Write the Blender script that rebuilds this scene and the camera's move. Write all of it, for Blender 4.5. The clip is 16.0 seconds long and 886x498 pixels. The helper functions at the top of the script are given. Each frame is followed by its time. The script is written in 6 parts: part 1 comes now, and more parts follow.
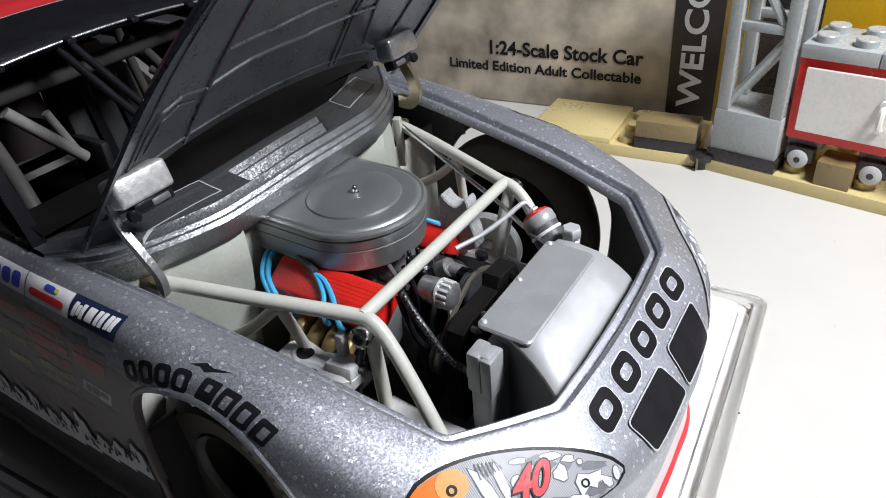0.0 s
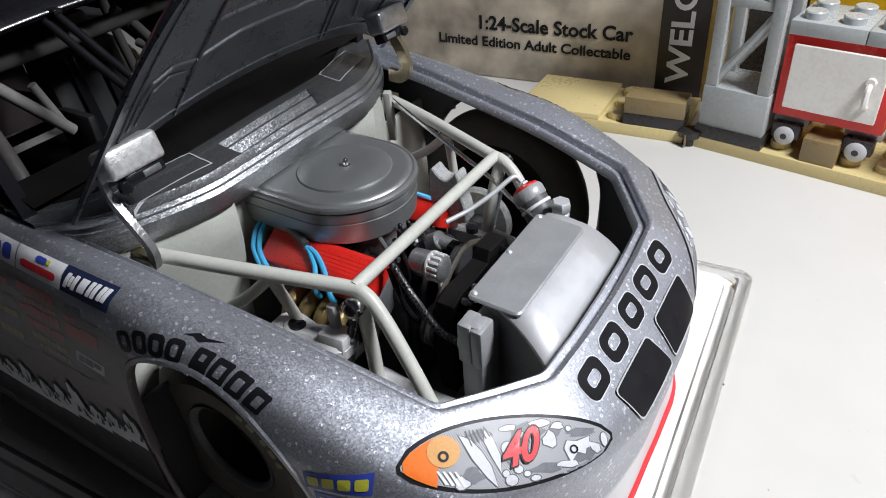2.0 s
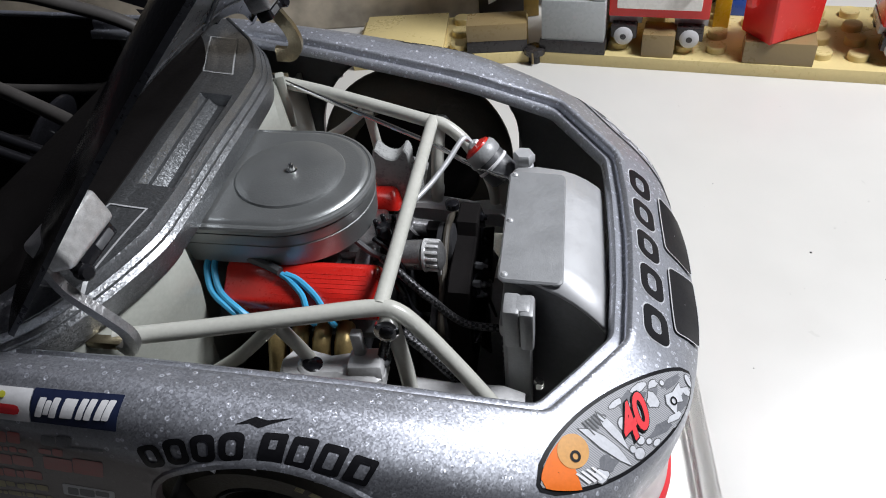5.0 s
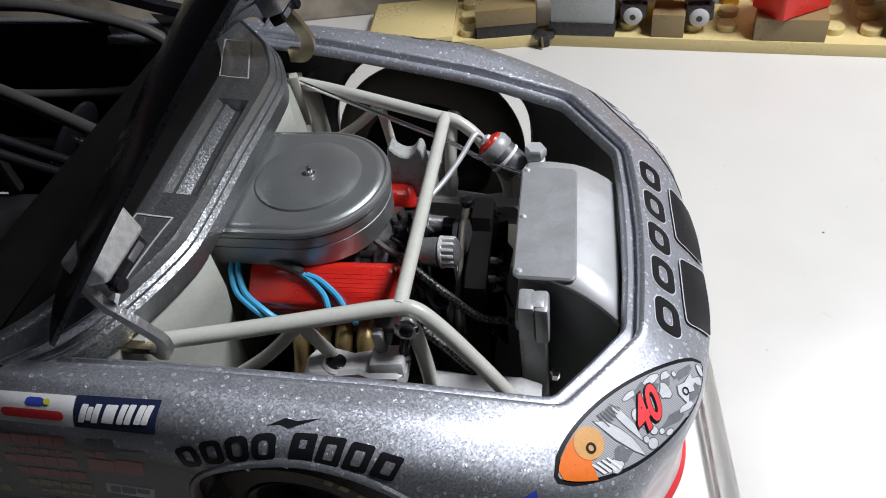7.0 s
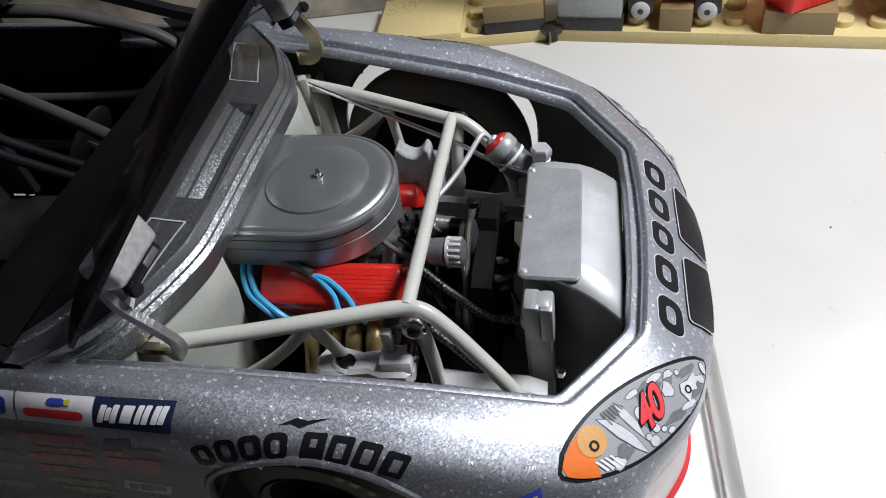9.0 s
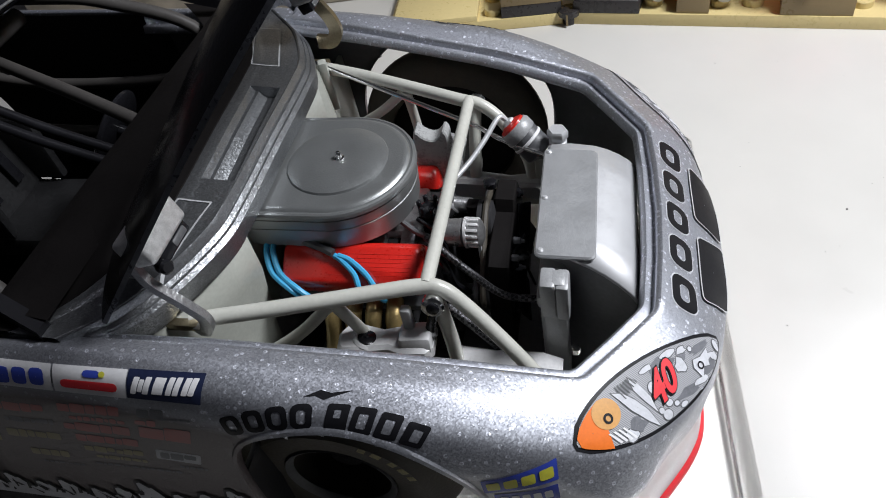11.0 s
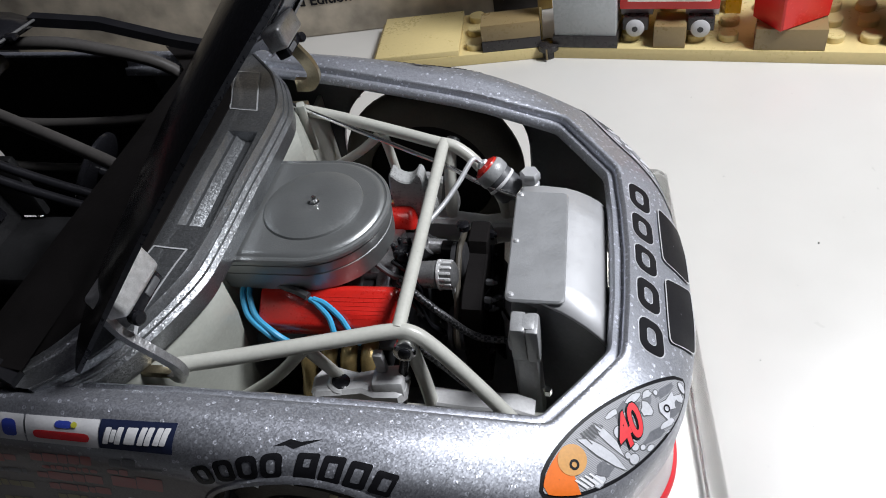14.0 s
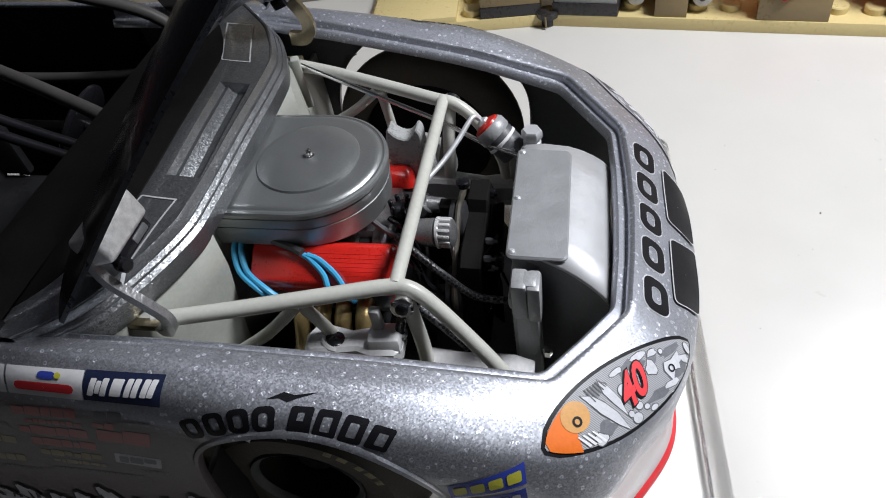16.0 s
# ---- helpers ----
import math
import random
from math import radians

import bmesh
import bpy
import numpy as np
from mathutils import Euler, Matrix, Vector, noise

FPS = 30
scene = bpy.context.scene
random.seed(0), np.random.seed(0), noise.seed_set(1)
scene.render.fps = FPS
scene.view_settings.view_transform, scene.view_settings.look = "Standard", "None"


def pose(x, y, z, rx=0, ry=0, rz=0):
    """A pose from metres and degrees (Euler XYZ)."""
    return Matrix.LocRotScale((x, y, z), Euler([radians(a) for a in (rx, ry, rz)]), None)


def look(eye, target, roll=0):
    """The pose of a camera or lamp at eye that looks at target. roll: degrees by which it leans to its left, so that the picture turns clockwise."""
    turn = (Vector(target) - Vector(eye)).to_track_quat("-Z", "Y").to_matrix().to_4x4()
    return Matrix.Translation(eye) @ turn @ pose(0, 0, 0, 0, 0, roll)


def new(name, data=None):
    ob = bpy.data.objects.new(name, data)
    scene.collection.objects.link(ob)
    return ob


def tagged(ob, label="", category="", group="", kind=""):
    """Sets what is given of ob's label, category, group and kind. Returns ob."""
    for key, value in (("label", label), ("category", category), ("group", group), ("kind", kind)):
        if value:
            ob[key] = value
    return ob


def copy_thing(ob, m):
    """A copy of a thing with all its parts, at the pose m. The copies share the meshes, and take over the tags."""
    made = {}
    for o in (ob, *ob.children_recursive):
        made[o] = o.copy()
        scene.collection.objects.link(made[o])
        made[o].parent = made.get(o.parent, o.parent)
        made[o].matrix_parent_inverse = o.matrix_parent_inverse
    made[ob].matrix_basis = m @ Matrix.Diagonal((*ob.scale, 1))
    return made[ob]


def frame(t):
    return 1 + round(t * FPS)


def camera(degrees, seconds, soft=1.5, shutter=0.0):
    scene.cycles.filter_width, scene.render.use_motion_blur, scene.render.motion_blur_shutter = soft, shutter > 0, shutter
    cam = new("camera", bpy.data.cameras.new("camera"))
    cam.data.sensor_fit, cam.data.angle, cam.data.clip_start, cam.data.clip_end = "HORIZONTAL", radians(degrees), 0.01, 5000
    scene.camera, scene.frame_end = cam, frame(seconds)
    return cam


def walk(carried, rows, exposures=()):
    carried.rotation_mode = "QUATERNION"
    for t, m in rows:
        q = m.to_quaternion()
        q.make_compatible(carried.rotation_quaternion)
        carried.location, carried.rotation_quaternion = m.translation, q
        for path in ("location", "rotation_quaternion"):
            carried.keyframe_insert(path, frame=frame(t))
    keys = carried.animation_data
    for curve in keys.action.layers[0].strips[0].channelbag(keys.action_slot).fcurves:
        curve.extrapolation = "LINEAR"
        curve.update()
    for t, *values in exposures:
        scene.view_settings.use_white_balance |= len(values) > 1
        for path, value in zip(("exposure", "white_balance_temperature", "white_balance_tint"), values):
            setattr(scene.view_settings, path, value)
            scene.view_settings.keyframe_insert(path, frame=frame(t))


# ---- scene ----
cam = camera(64.05, 16.0, 1.0)
PATH = [
    (0.0, 0.04678, -0.06565, 0.08942, 56.732, 4.334, 32.928),
    (0.5, 0.04762, -0.06802, 0.09197, 56.788, 4.447, 32.824),
    (1.0, 0.0475, -0.06459, 0.08946, 55.999, 3.499, 32.038),
    (1.5, 0.04696, -0.065, 0.08822, 55.289, 3.424, 31.983),
    (2.0, 0.047, -0.06672, 0.08925, 54.933, 3.723, 32.157),
    (2.5, 0.04617, -0.06719, 0.08894, 54.658, 4.228, 32.388),
    (3.0, 0.03561, -0.06904, 0.09214, 50.649, 3.48, 21.016),
    (3.5, 0.02453, -0.07406, 0.09328, 49.506, 3.245, 13.741),
    (4.0, 0.02138, -0.06984, 0.09394, 50.775, 5.166, 10.33),
    (4.5, 0.02091, -0.06721, 0.09043, 49.134, 4.14, 9.456),
    (5.0, 0.02029, -0.06688, 0.09124, 48.179, 5.371, 9.644),
    (7.5, 0.02085, -0.0669, 0.09527, 46.114, 7.714, 9.565),
    (8.0, 0.02123, -0.06757, 0.09568, 46.148, 8.099, 9.8),
    (8.5, 0.02122, -0.0672, 0.09628, 45.774, 8.067, 9.875),
    (9.0, 0.0215, -0.06705, 0.09658, 45.576, 8.332, 9.855),
    (11.5, 0.02181, -0.0692, 0.09796, 44.441, 9.258, 10.851),
    (12.0, 0.02294, -0.06679, 0.09827, 44.807, 9.454, 10.196),
    (12.5, 0.02279, -0.0668, 0.09817, 44.518, 9.451, 10.175),
    (13.0, 0.02268, -0.06719, 0.09801, 44.471, 9.493, 10.255),
    (13.5, 0.02314, -0.0677, 0.09993, 45.023, 9.351, 10.36),
    (14.0, 0.02444, -0.06747, 0.10031, 46.051, 9.078, 10.068),
    (14.5, 0.02333, -0.06915, 0.09835, 45.119, 8.206, 10.136),
    (15.0, 0.02273, -0.06815, 0.0966, 44.728, 7.996, 10.057),
    (15.5, 0.02249, -0.06815, 0.09609, 44.588, 7.832, 10.101),
    (16.0, 0.0227, -0.06805, 0.09625, 44.625, 7.883, 10.042),
]
walk(cam, [(t, pose(x, y, z, rx, ry, rz)) for t, x, y, z, rx, ry, rz in PATH], [(0.0, 0.22), (0.5, 0.3), (1.0, 0.2), (1.5, 0.12), (2.5, 0.04), (3.0, -0.04), (3.4, -0.28), (4.2, -0.18), (5.2, -0.08), (16.0, -0.08)])

# ---- light ----
world = bpy.data.worlds.new("world")
scene.world = world
world.use_nodes = True
world.node_tree.nodes["Background"].inputs["Color"].default_value = (0.95, 0.8, 0.87, 1)
world.node_tree.nodes["Background"].inputs["Strength"].default_value = 0.12


def area_lamp(name, eye, target, size, power, colour):
    lamp = bpy.data.lights.new(name, "AREA")
    lamp.shape, lamp.size, lamp.energy, lamp.color = "DISK", size, power, colour
    ob = new(name, lamp)
    ob.matrix_world = look(eye, target)
    return ob


KEY_EYE = (0.156, 0.045, 0.234)
area_lamp("desk_lamp_light", KEY_EYE, (0.0, 0.0, 0.02), 0.075, 1.0, (0.972, 0.995, 1.05))
# unseen overhead fill, added to lift the dark engine bay
area_lamp("overhead_fill", (0.35, 0.25, 1.55), (0.0, 0.0, 0.0), 0.5, 1.4, (0.86, 0.84, 1.0))
scene.view_settings.exposure = 0.0

# ---- materials ----


def material(name, colour, rough=0.5, metal=0.0, noise_scale=0.0, vary=0.15, bump=0.0, bump_scale=None, coat=0.0, spec=0.5):
    """A painted, cast or moulded surface: colour and roughness vary with a coarse and a fine noise, with fine relief."""
    m = bpy.data.materials.new(name)
    m.use_nodes = True
    nt = m.node_tree
    b = nt.nodes["Principled BSDF"]
    b.inputs["Base Color"].default_value = (*colour, 1)
    b.inputs["Roughness"].default_value = rough
    b.inputs["Metallic"].default_value = metal
    b.inputs["Coat Weight"].default_value = coat
    b.inputs["Coat Roughness"].default_value = 0.08
    b.inputs["Specular IOR Level"].default_value = spec
    if noise_scale:
        tc = nt.nodes.new("ShaderNodeTexCoord")
        coarse, fine = nt.nodes.new("ShaderNodeTexNoise"), nt.nodes.new("ShaderNodeTexNoise")
        coarse.inputs["Scale"].default_value, fine.inputs["Scale"].default_value = noise_scale, noise_scale * 9
        coarse.inputs["Detail"].default_value = fine.inputs["Detail"].default_value = 4
        add = nt.nodes.new("ShaderNodeMath")
        add.operation = "ADD"
        ramp = nt.nodes.new("ShaderNodeMapRange")
        ramp.inputs["From Min"].default_value, ramp.inputs["From Max"].default_value = 0.6, 1.4
        ramp.inputs["To Min"].default_value, ramp.inputs["To Max"].default_value = 1 - vary, 1 + vary
        mix = nt.nodes.new("ShaderNodeVectorMath")
        mix.operation = "SCALE"
        mix.inputs[0].default_value = colour
        rr = nt.nodes.new("ShaderNodeMapRange")
        rr.inputs["From Min"].default_value, rr.inputs["From Max"].default_value = 0.6, 1.4
        rr.inputs["To Min"].default_value, rr.inputs["To Max"].default_value = max(0.02, rough * 0.8), min(1, rough * 1.2)
        for n in (coarse, fine):
            nt.links.new(tc.outputs["Object"], n.inputs["Vector"])
        nt.links.new(coarse.outputs["Fac"], add.inputs[0])
        nt.links.new(fine.outputs["Fac"], add.inputs[1])
        nt.links.new(add.outputs[0], ramp.inputs["Value"])
        nt.links.new(add.outputs[0], rr.inputs["Value"])
        nt.links.new(ramp.outputs["Result"], mix.inputs["Scale"])
        nt.links.new(mix.outputs["Vector"], b.inputs["Base Color"])
        nt.links.new(rr.outputs["Result"], b.inputs["Roughness"])
        if bump:
            bn = nt.nodes.new("ShaderNodeTexNoise")
            bn.inputs["Scale"].default_value = bump_scale or noise_scale * 12
            nt.links.new(tc.outputs["Object"], bn.inputs["Vector"])
            bp = nt.nodes.new("ShaderNodeBump")
            bp.inputs["Strength"].default_value, bp.inputs["Distance"].default_value = bump, 0.0002
            nt.links.new(bn.outputs["Fac"], bp.inputs["Height"])
            nt.links.new(bp.outputs["Normal"], b.inputs["Normal"])
    return m


def flake_paint(name, colour, low=None, low_z=0.0, fade=0.004, strength=0.2, flake=6200.0, low_rear_shaded=None, rough=0.47, glint_gain=0.55):
    """Metallic paint: coarse aluminium flakes, each cell tilted its own way, under a thin clear coat.
    low: a second colour sprayed below the height low_z, and a third, shade-darkened, behind the front wheel."""
    m = bpy.data.materials.new(name)
    m.use_nodes = True
    nt = m.node_tree
    b = nt.nodes["Principled BSDF"]
    tc = nt.nodes.new("ShaderNodeTexCoord")
    vor = nt.nodes.new("ShaderNodeTexVoronoi")
    vor.inputs["Scale"].default_value = flake
    nt.links.new(tc.outputs["Object"], vor.inputs["Vector"])
    # the flake's own tilt
    geo = nt.nodes.new("ShaderNodeNewGeometry")
    sub = nt.nodes.new("ShaderNodeVectorMath")
    sub.operation = "SUBTRACT"
    sub.inputs[1].default_value = (0.5, 0.5, 0.5)
    nt.links.new(vor.outputs["Color"], sub.inputs[0])
    sc = nt.nodes.new("ShaderNodeVectorMath")
    sc.operation = "SCALE"
    sc.inputs["Scale"].default_value = strength
    nt.links.new(sub.outputs["Vector"], sc.inputs[0])
    tip = nt.nodes.new("ShaderNodeMath")
    tip.operation = "MULTIPLY_ADD"
    tip.inputs[1].default_value, tip.inputs[2].default_value = glint_gain * 0.5, strength
    nt.links.new(tip.outputs[0], sc.inputs["Scale"])
    ad = nt.nodes.new("ShaderNodeVectorMath")
    ad.operation = "ADD"
    nt.links.new(geo.outputs["Normal"], ad.inputs[0])
    nt.links.new(sc.outputs["Vector"], ad.inputs[1])
    no = nt.nodes.new("ShaderNodeVectorMath")
    no.operation = "NORMALIZE"
    nt.links.new(ad.outputs["Vector"], no.inputs[0])
    nt.links.new(no.outputs["Vector"], b.inputs["Normal"])
    # brightness differs from flake to flake and over larger patches
    big = nt.nodes.new("ShaderNodeTexNoise")
    big.inputs["Scale"].default_value, big.inputs["Detail"].default_value = 140, 5
    nt.links.new(tc.outputs["Object"], big.inputs["Vector"])
    sepc = nt.nodes.new("ShaderNodeSeparateColor")
    nt.links.new(vor.outputs["Color"], sepc.inputs[0])
    mul = nt.nodes.new("ShaderNodeMath")
    mul.operation = "MULTIPLY_ADD"
    mul.inputs[1].default_value, mul.inputs[2].default_value = 0.24, 0.61
    nt.links.new(sepc.outputs[0], mul.inputs[0])
    mul2 = nt.nodes.new("ShaderNodeMath")
    mul2.operation = "MULTIPLY_ADD"
    mul2.inputs[1].default_value, mul2.inputs[2].default_value = 0.14, 0.12
    nt.links.new(big.outputs["Fac"], mul2.inputs[0])
    sm = nt.nodes.new("ShaderNodeMath")
    sm.operation = "ADD"
    nt.links.new(mul.outputs[0], sm.inputs[0])
    nt.links.new(mul2.outputs[0], sm.inputs[1])
    col = nt.nodes.new("ShaderNodeVectorMath")
    col.operation = "SCALE"
    col.inputs[0].default_value = colour
    nt.links.new(sm.outputs[0], col.inputs["Scale"])
    b.inputs["Metallic"].default_value = 0.88
    # a few large flakes lie bare in the lacquer; their glint is painted into the colour
    wide = nt.nodes.new("ShaderNodeTexVoronoi")
    wide.inputs["Scale"].default_value = 1180
    nt.links.new(tc.outputs["Object"], wide.inputs["Vector"])
    near = nt.nodes.new("ShaderNodeMath")
    near.operation = "LESS_THAN"
    near.inputs[1].default_value = 0.27
    nt.links.new(wide.outputs["Distance"], near.inputs[0])
    wsep = nt.nodes.new("ShaderNodeSeparateColor")
    nt.links.new(wide.outputs["Color"], wsep.inputs[0])
    rare = nt.nodes.new("ShaderNodeMath")
    rare.operation = "GREATER_THAN"
    rare.inputs[1].default_value = 0.26
    nt.links.new(wsep.outputs[2], rare.inputs[0])
    glint = nt.nodes.new("ShaderNodeMath")
    glint.operation = "MULTIPLY"
    inner = nt.nodes.new("ShaderNodeMath")
    inner.operation = "LESS_THAN"
    inner.inputs[1].default_value = 0.13
    nt.links.new(wide.outputs["Distance"], inner.inputs[0])
    ring = nt.nodes.new("ShaderNodeMath")
    ring.operation = "MULTIPLY_ADD"
    ring.inputs[1].default_value = -0.75
    nt.links.new(inner.outputs[0], ring.inputs[0])
    nt.links.new(near.outputs[0], ring.inputs[2])
    nt.links.new(ring.outputs[0], glint.inputs[0])
    nt.links.new(rare.outputs[0], glint.inputs[1])
    nt.links.new(glint.outputs[0], tip.inputs[0])
    lift = nt.nodes.new("ShaderNodeMath")
    lift.operation = "MULTIPLY_ADD"
    lift.inputs[1].default_value = glint_gain
    nt.links.new(glint.outputs[0], lift.inputs[0])
    nt.links.new(sm.outputs[0], lift.inputs[2])
    nt.links.new(lift.outputs[0], col.inputs["Scale"])
    b.inputs["Roughness"].default_value = rough
    b.inputs["Coat Weight"].default_value = 0.22
    b.inputs["Coat Roughness"].default_value = 0.15
    if low is None:
        nt.links.new(col.outputs["Vector"], b.inputs["Base Color"])
    else:
        sep = nt.nodes.new("ShaderNodeSeparateXYZ")
        nt.links.new(tc.outputs["Object"], sep.inputs[0])
        tilt = nt.nodes.new("ShaderNodeMath")
        tilt.operation = "MULTIPLY_ADD"
        tilt.inputs[1].default_value, tilt.inputs[2].default_value = (0.2 if low_rear_shaded else 0.0), (-0.06 * 0.2 if low_rear_shaded else 0.0)
        nt.links.new(sep.outputs["X"], tilt.inputs[0])
        hz = nt.nodes.new("ShaderNodeMath")
        hz.operation = "ADD"
        nt.links.new(sep.outputs["Z"], hz.inputs[0])
        # the border drops faster round the corner of the nose
        steep, most = nt.nodes.new("ShaderNodeMath"), nt.nodes.new("ShaderNodeMath")
        steep.operation, most.operation = "MULTIPLY_ADD", "MAXIMUM"
        steep.inputs[1].default_value, steep.inputs[2].default_value = (0.8, -0.8 * 0.07225) if low_rear_shaded else (0.0, 0.0)
        nt.links.new(sep.outputs["X"], steep.inputs[0])
        level = nt.nodes.new("ShaderNodeMath")
        level.operation = "MAXIMUM"
        level.inputs[1].default_value = -0.0069
        nt.links.new(tilt.outputs[0], level.inputs[0])
        nt.links.new(level.outputs[0], most.inputs[0])
        nt.links.new(steep.outputs[0], most.inputs[1])
        nt.links.new(most.outputs[0], hz.inputs[1])
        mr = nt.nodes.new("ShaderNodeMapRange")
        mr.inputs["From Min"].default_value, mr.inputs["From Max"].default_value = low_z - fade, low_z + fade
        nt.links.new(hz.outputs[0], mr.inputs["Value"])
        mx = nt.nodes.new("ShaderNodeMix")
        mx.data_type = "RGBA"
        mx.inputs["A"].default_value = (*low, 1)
        if low_rear_shaded:
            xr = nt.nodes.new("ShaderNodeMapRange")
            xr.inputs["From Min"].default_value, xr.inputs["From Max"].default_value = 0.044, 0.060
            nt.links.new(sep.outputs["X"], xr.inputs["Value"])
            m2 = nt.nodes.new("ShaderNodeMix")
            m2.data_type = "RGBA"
            m2.inputs["A"].default_value, m2.inputs["B"].default_value = (*low_rear_shaded, 1), (*low, 1)
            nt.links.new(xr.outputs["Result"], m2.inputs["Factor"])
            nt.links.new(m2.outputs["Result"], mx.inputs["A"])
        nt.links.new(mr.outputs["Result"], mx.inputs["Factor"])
        nt.links.new(col.outputs["Vector"], mx.inputs["B"])
        nt.links.new(mx.outputs["Result"], b.inputs["Base Color"])
        mt = nt.nodes.new("ShaderNodeMath")
        mt.operation = "MULTIPLY"
        mt.inputs[1].default_value = 0.88
        nt.links.new(mr.outputs["Result"], mt.inputs[0])
        nt.links.new(mt.outputs[0], b.inputs["Metallic"])
    return m


def glass(name, colour=(0.99, 0.995, 0.99), rough=0.02):
    m = bpy.data.materials.new(name)
    m.use_nodes = True
    b = m.node_tree.nodes["Principled BSDF"]
    b.inputs["Base Color"].default_value = (*colour, 1)
    b.inputs["Roughness"].default_value = rough
    b.inputs["Transmission Weight"].default_value = 1
    b.inputs["IOR"].default_value = 1.49
    # thin clear stock lets most light straight through
    nt = m.node_tree
    clear, mix = nt.nodes.new("ShaderNodeBsdfTransparent"), nt.nodes.new("ShaderNodeMixShader")
    mix.inputs["Fac"].default_value = 0.1
    nt.links.new(b.outputs["BSDF"], mix.inputs[1])
    nt.links.new(clear.outputs["BSDF"], mix.inputs[2])
    nt.links.new(mix.outputs["Shader"], nt.nodes["Material Output"].inputs["Surface"])
    return m


SILVER = flake_paint("silver_flake_paint", (0.295, 0.305, 0.316), rough=0.38, glint_gain=0.14, flake=6800.0, strength=0.24)
# behind the front wheel the lower colour is darkened to stand in for shade
BODY = flake_paint("silver_flake_body_paint", (0.45, 0.464, 0.508), low=(0.74, 0.74, 0.75), low_z=0.0313, fade=0.0009, low_rear_shaded=(0.105, 0.082, 0.084), rough=0.53, strength=0.14)
HOOD_UNDER = material("hood_underside_paint", (0.135, 0.14, 0.155), 0.3, 0.65, 260, 0.25, 0.12, 1800, 0.0, 0.3)
SATIN = material("satin_aluminium_paint", (0.29, 0.3, 0.3), 0.38, 0.7, 300, 0.06, 0.14, 4500)
BRIGHT = material("brushed_aluminium_paint", (0.58, 0.59, 0.60), 0.42, 0.35, 300, 0.06, 0.12, 4000)
ALLOY = material("polished_alloy_sheet", (0.5, 0.505, 0.515), 0.5, 0.4, 300, 0.02)
ENGINE = material("dull_engine_alloy", (0.40, 0.40, 0.405), 0.32, 0.8, 500, 0.3, 0.3, 2500)
FRAME = material("warm_grey_frame_paint", (0.52, 0.52, 0.47), 0.34, 0.0, 220, 0.08, 0.1, 1500, 0.2)
RIBBED = material("bright_ribbed_alloy", (0.8, 0.8, 0.8), 0.3, 0.4, 500, 0.15, 0.1, 2500)
CASTING = material("pale_casting_paint", (0.50, 0.50, 0.50), 0.34, 0.1, 260, 0.12, 0.15, 1500, 0.1)
PANEL = material("brushed_silver_panel_paint", (0.46, 0.47, 0.48), 0.42, 0.55, 300, 0.03, 0.1, 5200)
CAST = material("cast_zinc", (0.6, 0.6, 0.595), 0.42, 0.6, 1500, 0.3, 0.22, 4200)
TANK = material("grey_cast_tank_paint", (0.34, 0.345, 0.35), 0.42, 0.15, 400, 0.12, 0.2, 2500)
PUMP = material("dull_translucent_casting", (0.36, 0.365, 0.36), 0.28, 0.1, 300, 0.2, 0.2, 1500)
CHROME = material("chrome", (0.75, 0.75, 0.74), 0.16, 1.0, 400, 0.1)
BRASS = material("brass_plate", (0.34, 0.29, 0.19), 0.35, 0.9, 500, 0.25, 0.2, 2500)
RED = material("red_enamel", (0.60, 0.018, 0.012), 0.3, 0.0, 300, 0.12, 0.1, 2000, 0.3)
BLUE = material("blue_rubber", (0.05, 0.36, 0.62), 0.4, 0.0, 300, 0.1)
GOLD = material("gold_header_paint", (0.38, 0.28, 0.12), 0.38, 0.6, 400, 0.2, 0.2, 2000)
BLACK = material("black_plastic", (0.010, 0.010, 0.012), 0.22, 0.0, 300, 0.3, 0.15, 2000, 0.0, 0.25)
MATT = material("matt_black_pan", (0.026, 0.026, 0.028), 0.6, 0.0, 200, 0.3, 0.2, 1500, 0.0, 0.25)
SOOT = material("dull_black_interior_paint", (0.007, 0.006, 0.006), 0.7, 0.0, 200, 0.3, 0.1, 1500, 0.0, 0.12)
CHEEK = material("dark_grey_duct", (0.17, 0.172, 0.18), 0.4, 0.0, 200, 0.2, 0.2, 1500)
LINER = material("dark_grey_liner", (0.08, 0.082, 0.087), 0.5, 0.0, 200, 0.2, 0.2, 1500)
RUBBER = material("tyre_rubber", (0.05, 0.043, 0.032), 0.62, 0.0, 300, 0.3, 0.3, 2500)
BRAID = material("braided_hose", (0.10, 0.10, 0.105), 0.34, 0.6, 1100, 0.6, 0.7, 3000)
_weave = BRAID.node_tree.nodes.new("ShaderNodeTexChecker")
_weave.inputs["Scale"].default_value = 2400
_weave.inputs["Color1"].default_value, _weave.inputs["Color2"].default_value = (0.010, 0.010, 0.011, 1), (0.09, 0.09, 0.095, 1)
BRAID.node_tree.links.new(BRAID.node_tree.nodes["Texture Coordinate"].outputs["Object"], _weave.inputs["Vector"])
BRAID.node_tree.links.new(_weave.outputs["Color"], BRAID.node_tree.nodes["Principled BSDF"].inputs["Base Color"])
INK = material("black_print", (0.009, 0.009, 0.011), 0.42, 0.0, 400, 0.2, 0.0, None, 0.0, 0.2)
NAVY = material("navy_print", (0.012, 0.018, 0.05), 0.5, 0.0, 300, 0.2, 0, None, 0.05, 0.35)
PAPER = material("white_print", (0.74, 0.74, 0.75), 0.5, 0.0, 300, 0.08, 0, None, 0.05, 0.35)
